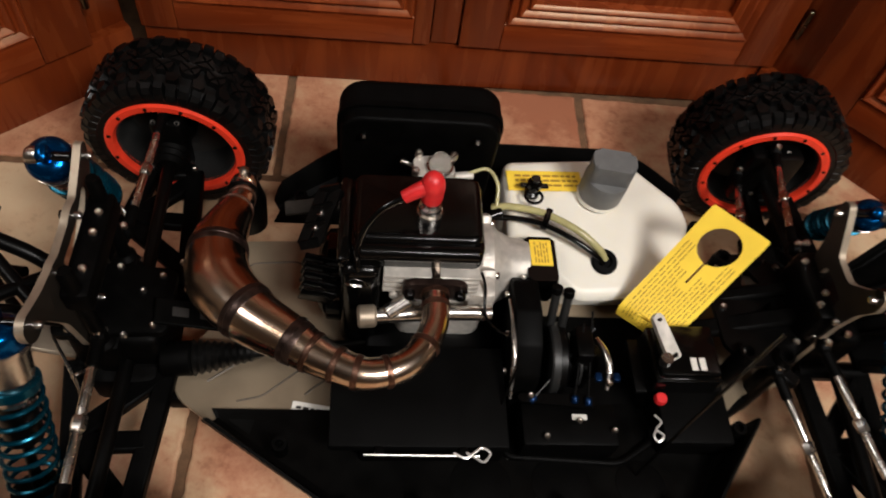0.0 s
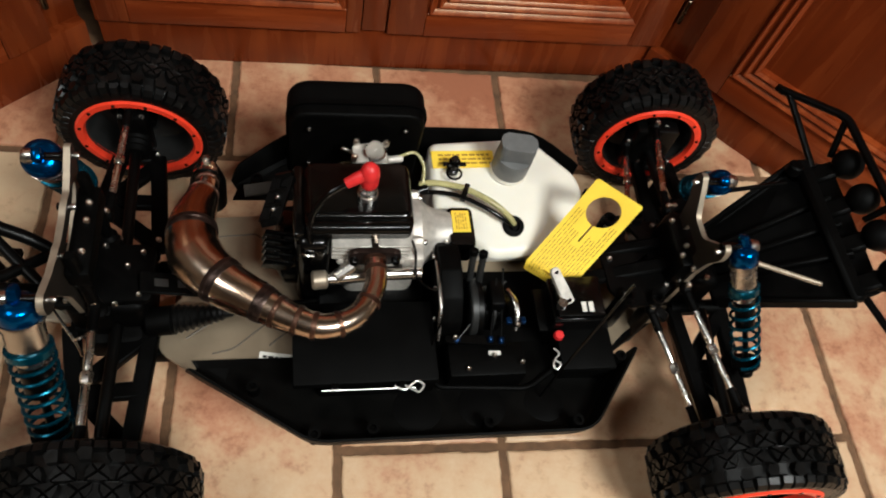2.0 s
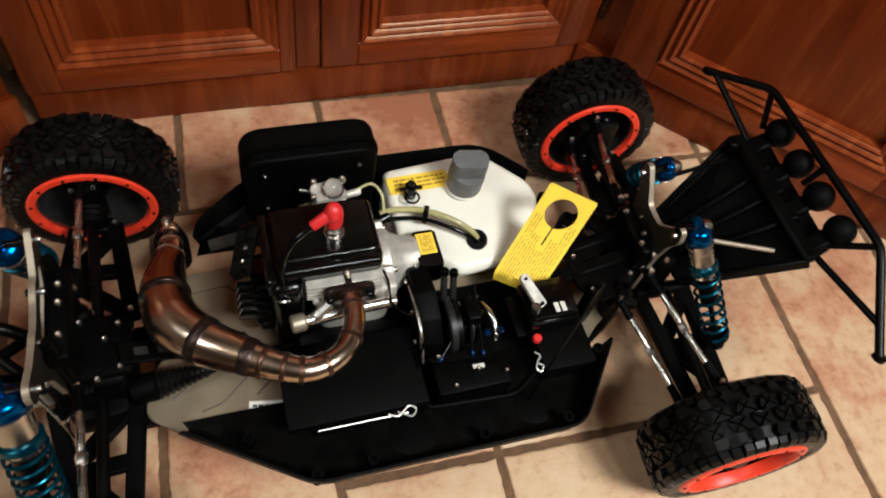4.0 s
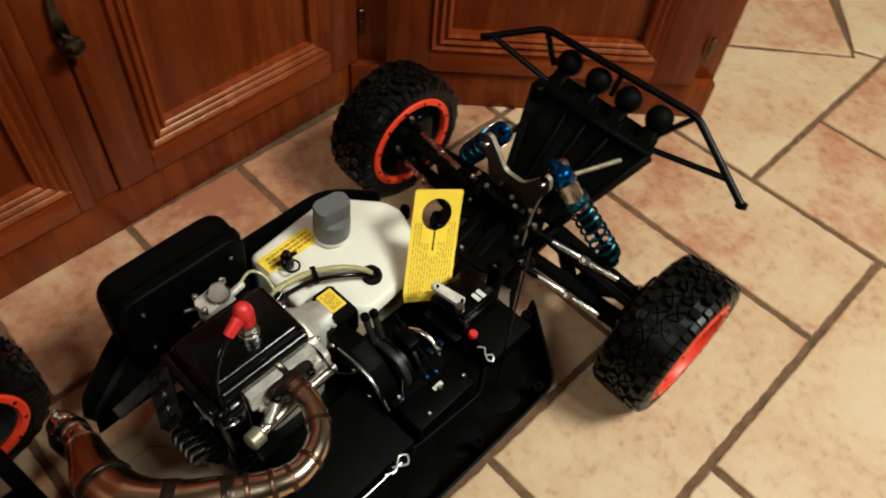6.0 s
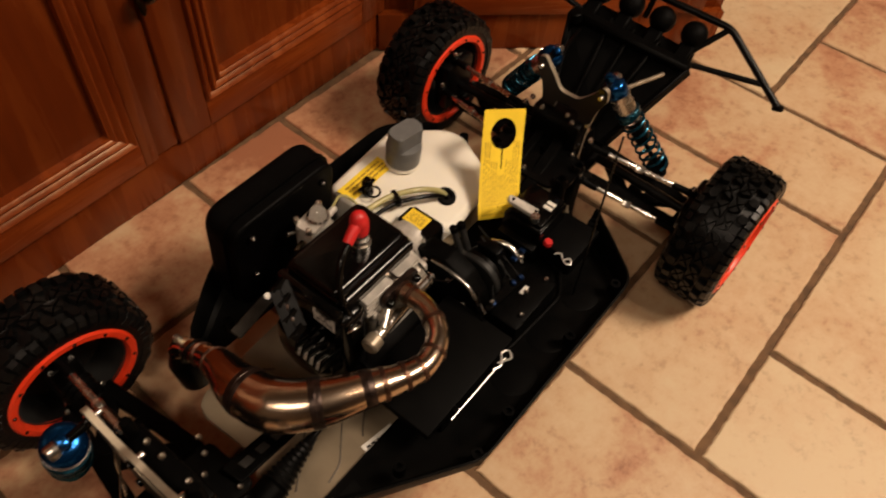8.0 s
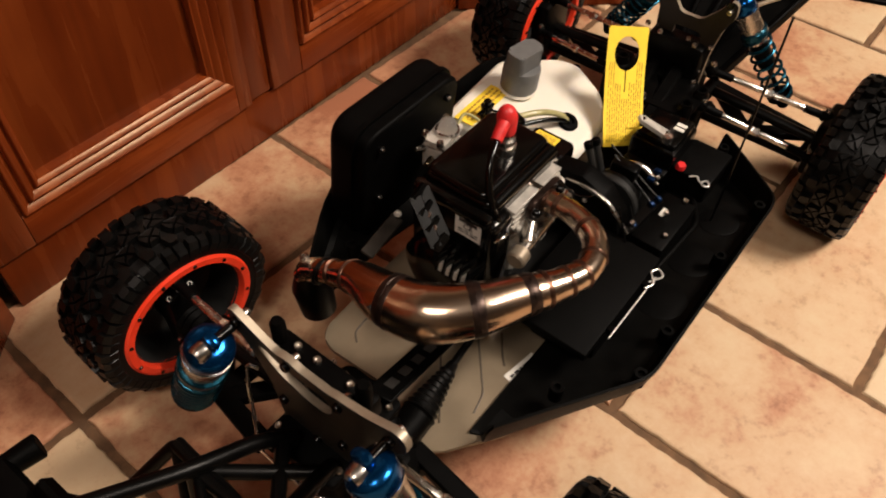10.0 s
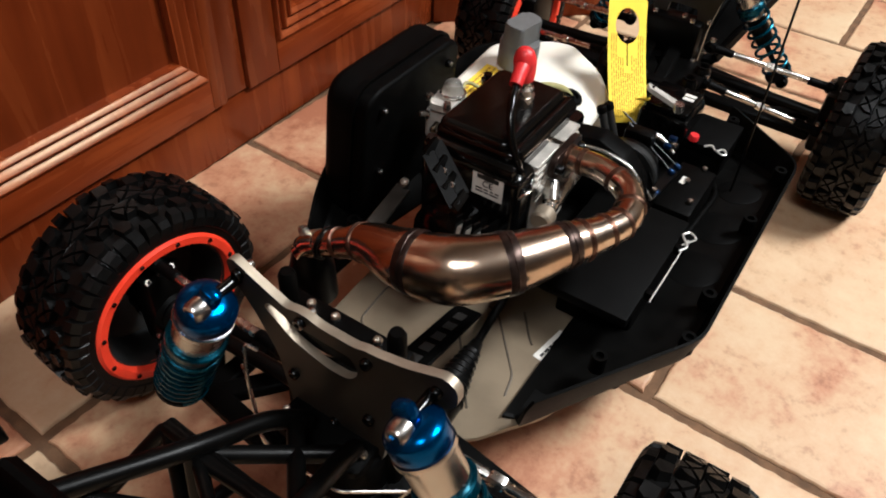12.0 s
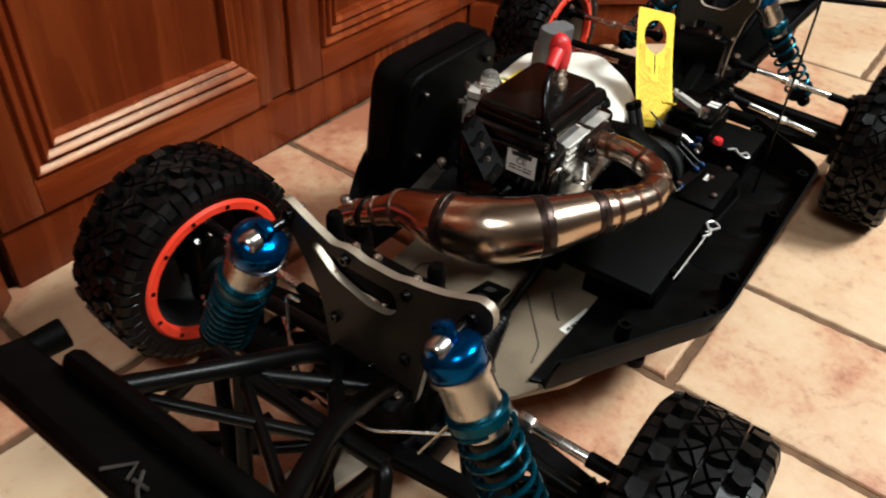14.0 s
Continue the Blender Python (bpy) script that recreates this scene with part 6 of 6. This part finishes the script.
def cut(rect, holes):
    """What is left of a rectangle once others are taken out of it, as rectangles."""
    left = [rect]
    for hx0, hx1, hy0, hy1 in holes:
        nxt = []
        for x0, x1, y0, y1 in left:
            if hx0 >= x1 or hx1 <= x0 or hy0 >= y1 or hy1 <= y0:
                nxt.append((x0, x1, y0, y1))
                continue
            ya, yb = max(y0, hy0), min(y1, hy1)
            nxt += [(x0, x1, y0, ya), (x0, x1, yb, y1), (x0, max(x0, hx0), ya, yb), (min(x1, hx1), x1, ya, yb)]
        left = [q for q in nxt if q[1] - q[0] > 0.018 and q[3] - q[2] > 0.018]
    return left


HOLES = TILES + [(-0.74, 0.90, 0.44, 1.0)]
rest = []
for gx in range(-13, 16):
    for gy in range(-20, 6):
        cx, cy = 0.04 + gx * 0.2, -0.06 + gy * 0.2
        cell = (max(cx - 0.1, -2.49), min(cx + 0.1, 3.09), max(cy - 0.1, -3.89), min(cy + 0.1, 0.99))
        for q in cut(cell, HOLES) if cell[0] < cell[1] and cell[2] < cell[3] else []:
            if -1.0 < cx < 1.9 and -1.5 < cy < 0.7:
                floor_tile(*q)
            else:
                rest.append(q)
# the field further off is one sheet of tiles
bm = B()
for x0, x1, y0, y1 in rest:
    g = 0.0052
    lo, hi = [], []
    for x, y, sx, sy in ((x0, y0, 1, 1), (x1, y0, -1, 1), (x1, y1, -1, -1), (x0, y1, 1, -1)):
        lo.append(bm.verts.new((x + sx * g, y + sy * g, -0.009)))
        hi.append(bm.verts.new((x + sx * (g + 0.002), y + sy * (g + 0.002), 0.0)))
    bm.faces.new(hi)
    for k in range(4):
        bm.faces.new((lo[k], lo[(k + 1) % 4], hi[(k + 1) % 4], hi[k]))
field = part("tile_field", bm, M["tile"], floor, smooth=False, at=TURN)
field["kind"] = "stuff"

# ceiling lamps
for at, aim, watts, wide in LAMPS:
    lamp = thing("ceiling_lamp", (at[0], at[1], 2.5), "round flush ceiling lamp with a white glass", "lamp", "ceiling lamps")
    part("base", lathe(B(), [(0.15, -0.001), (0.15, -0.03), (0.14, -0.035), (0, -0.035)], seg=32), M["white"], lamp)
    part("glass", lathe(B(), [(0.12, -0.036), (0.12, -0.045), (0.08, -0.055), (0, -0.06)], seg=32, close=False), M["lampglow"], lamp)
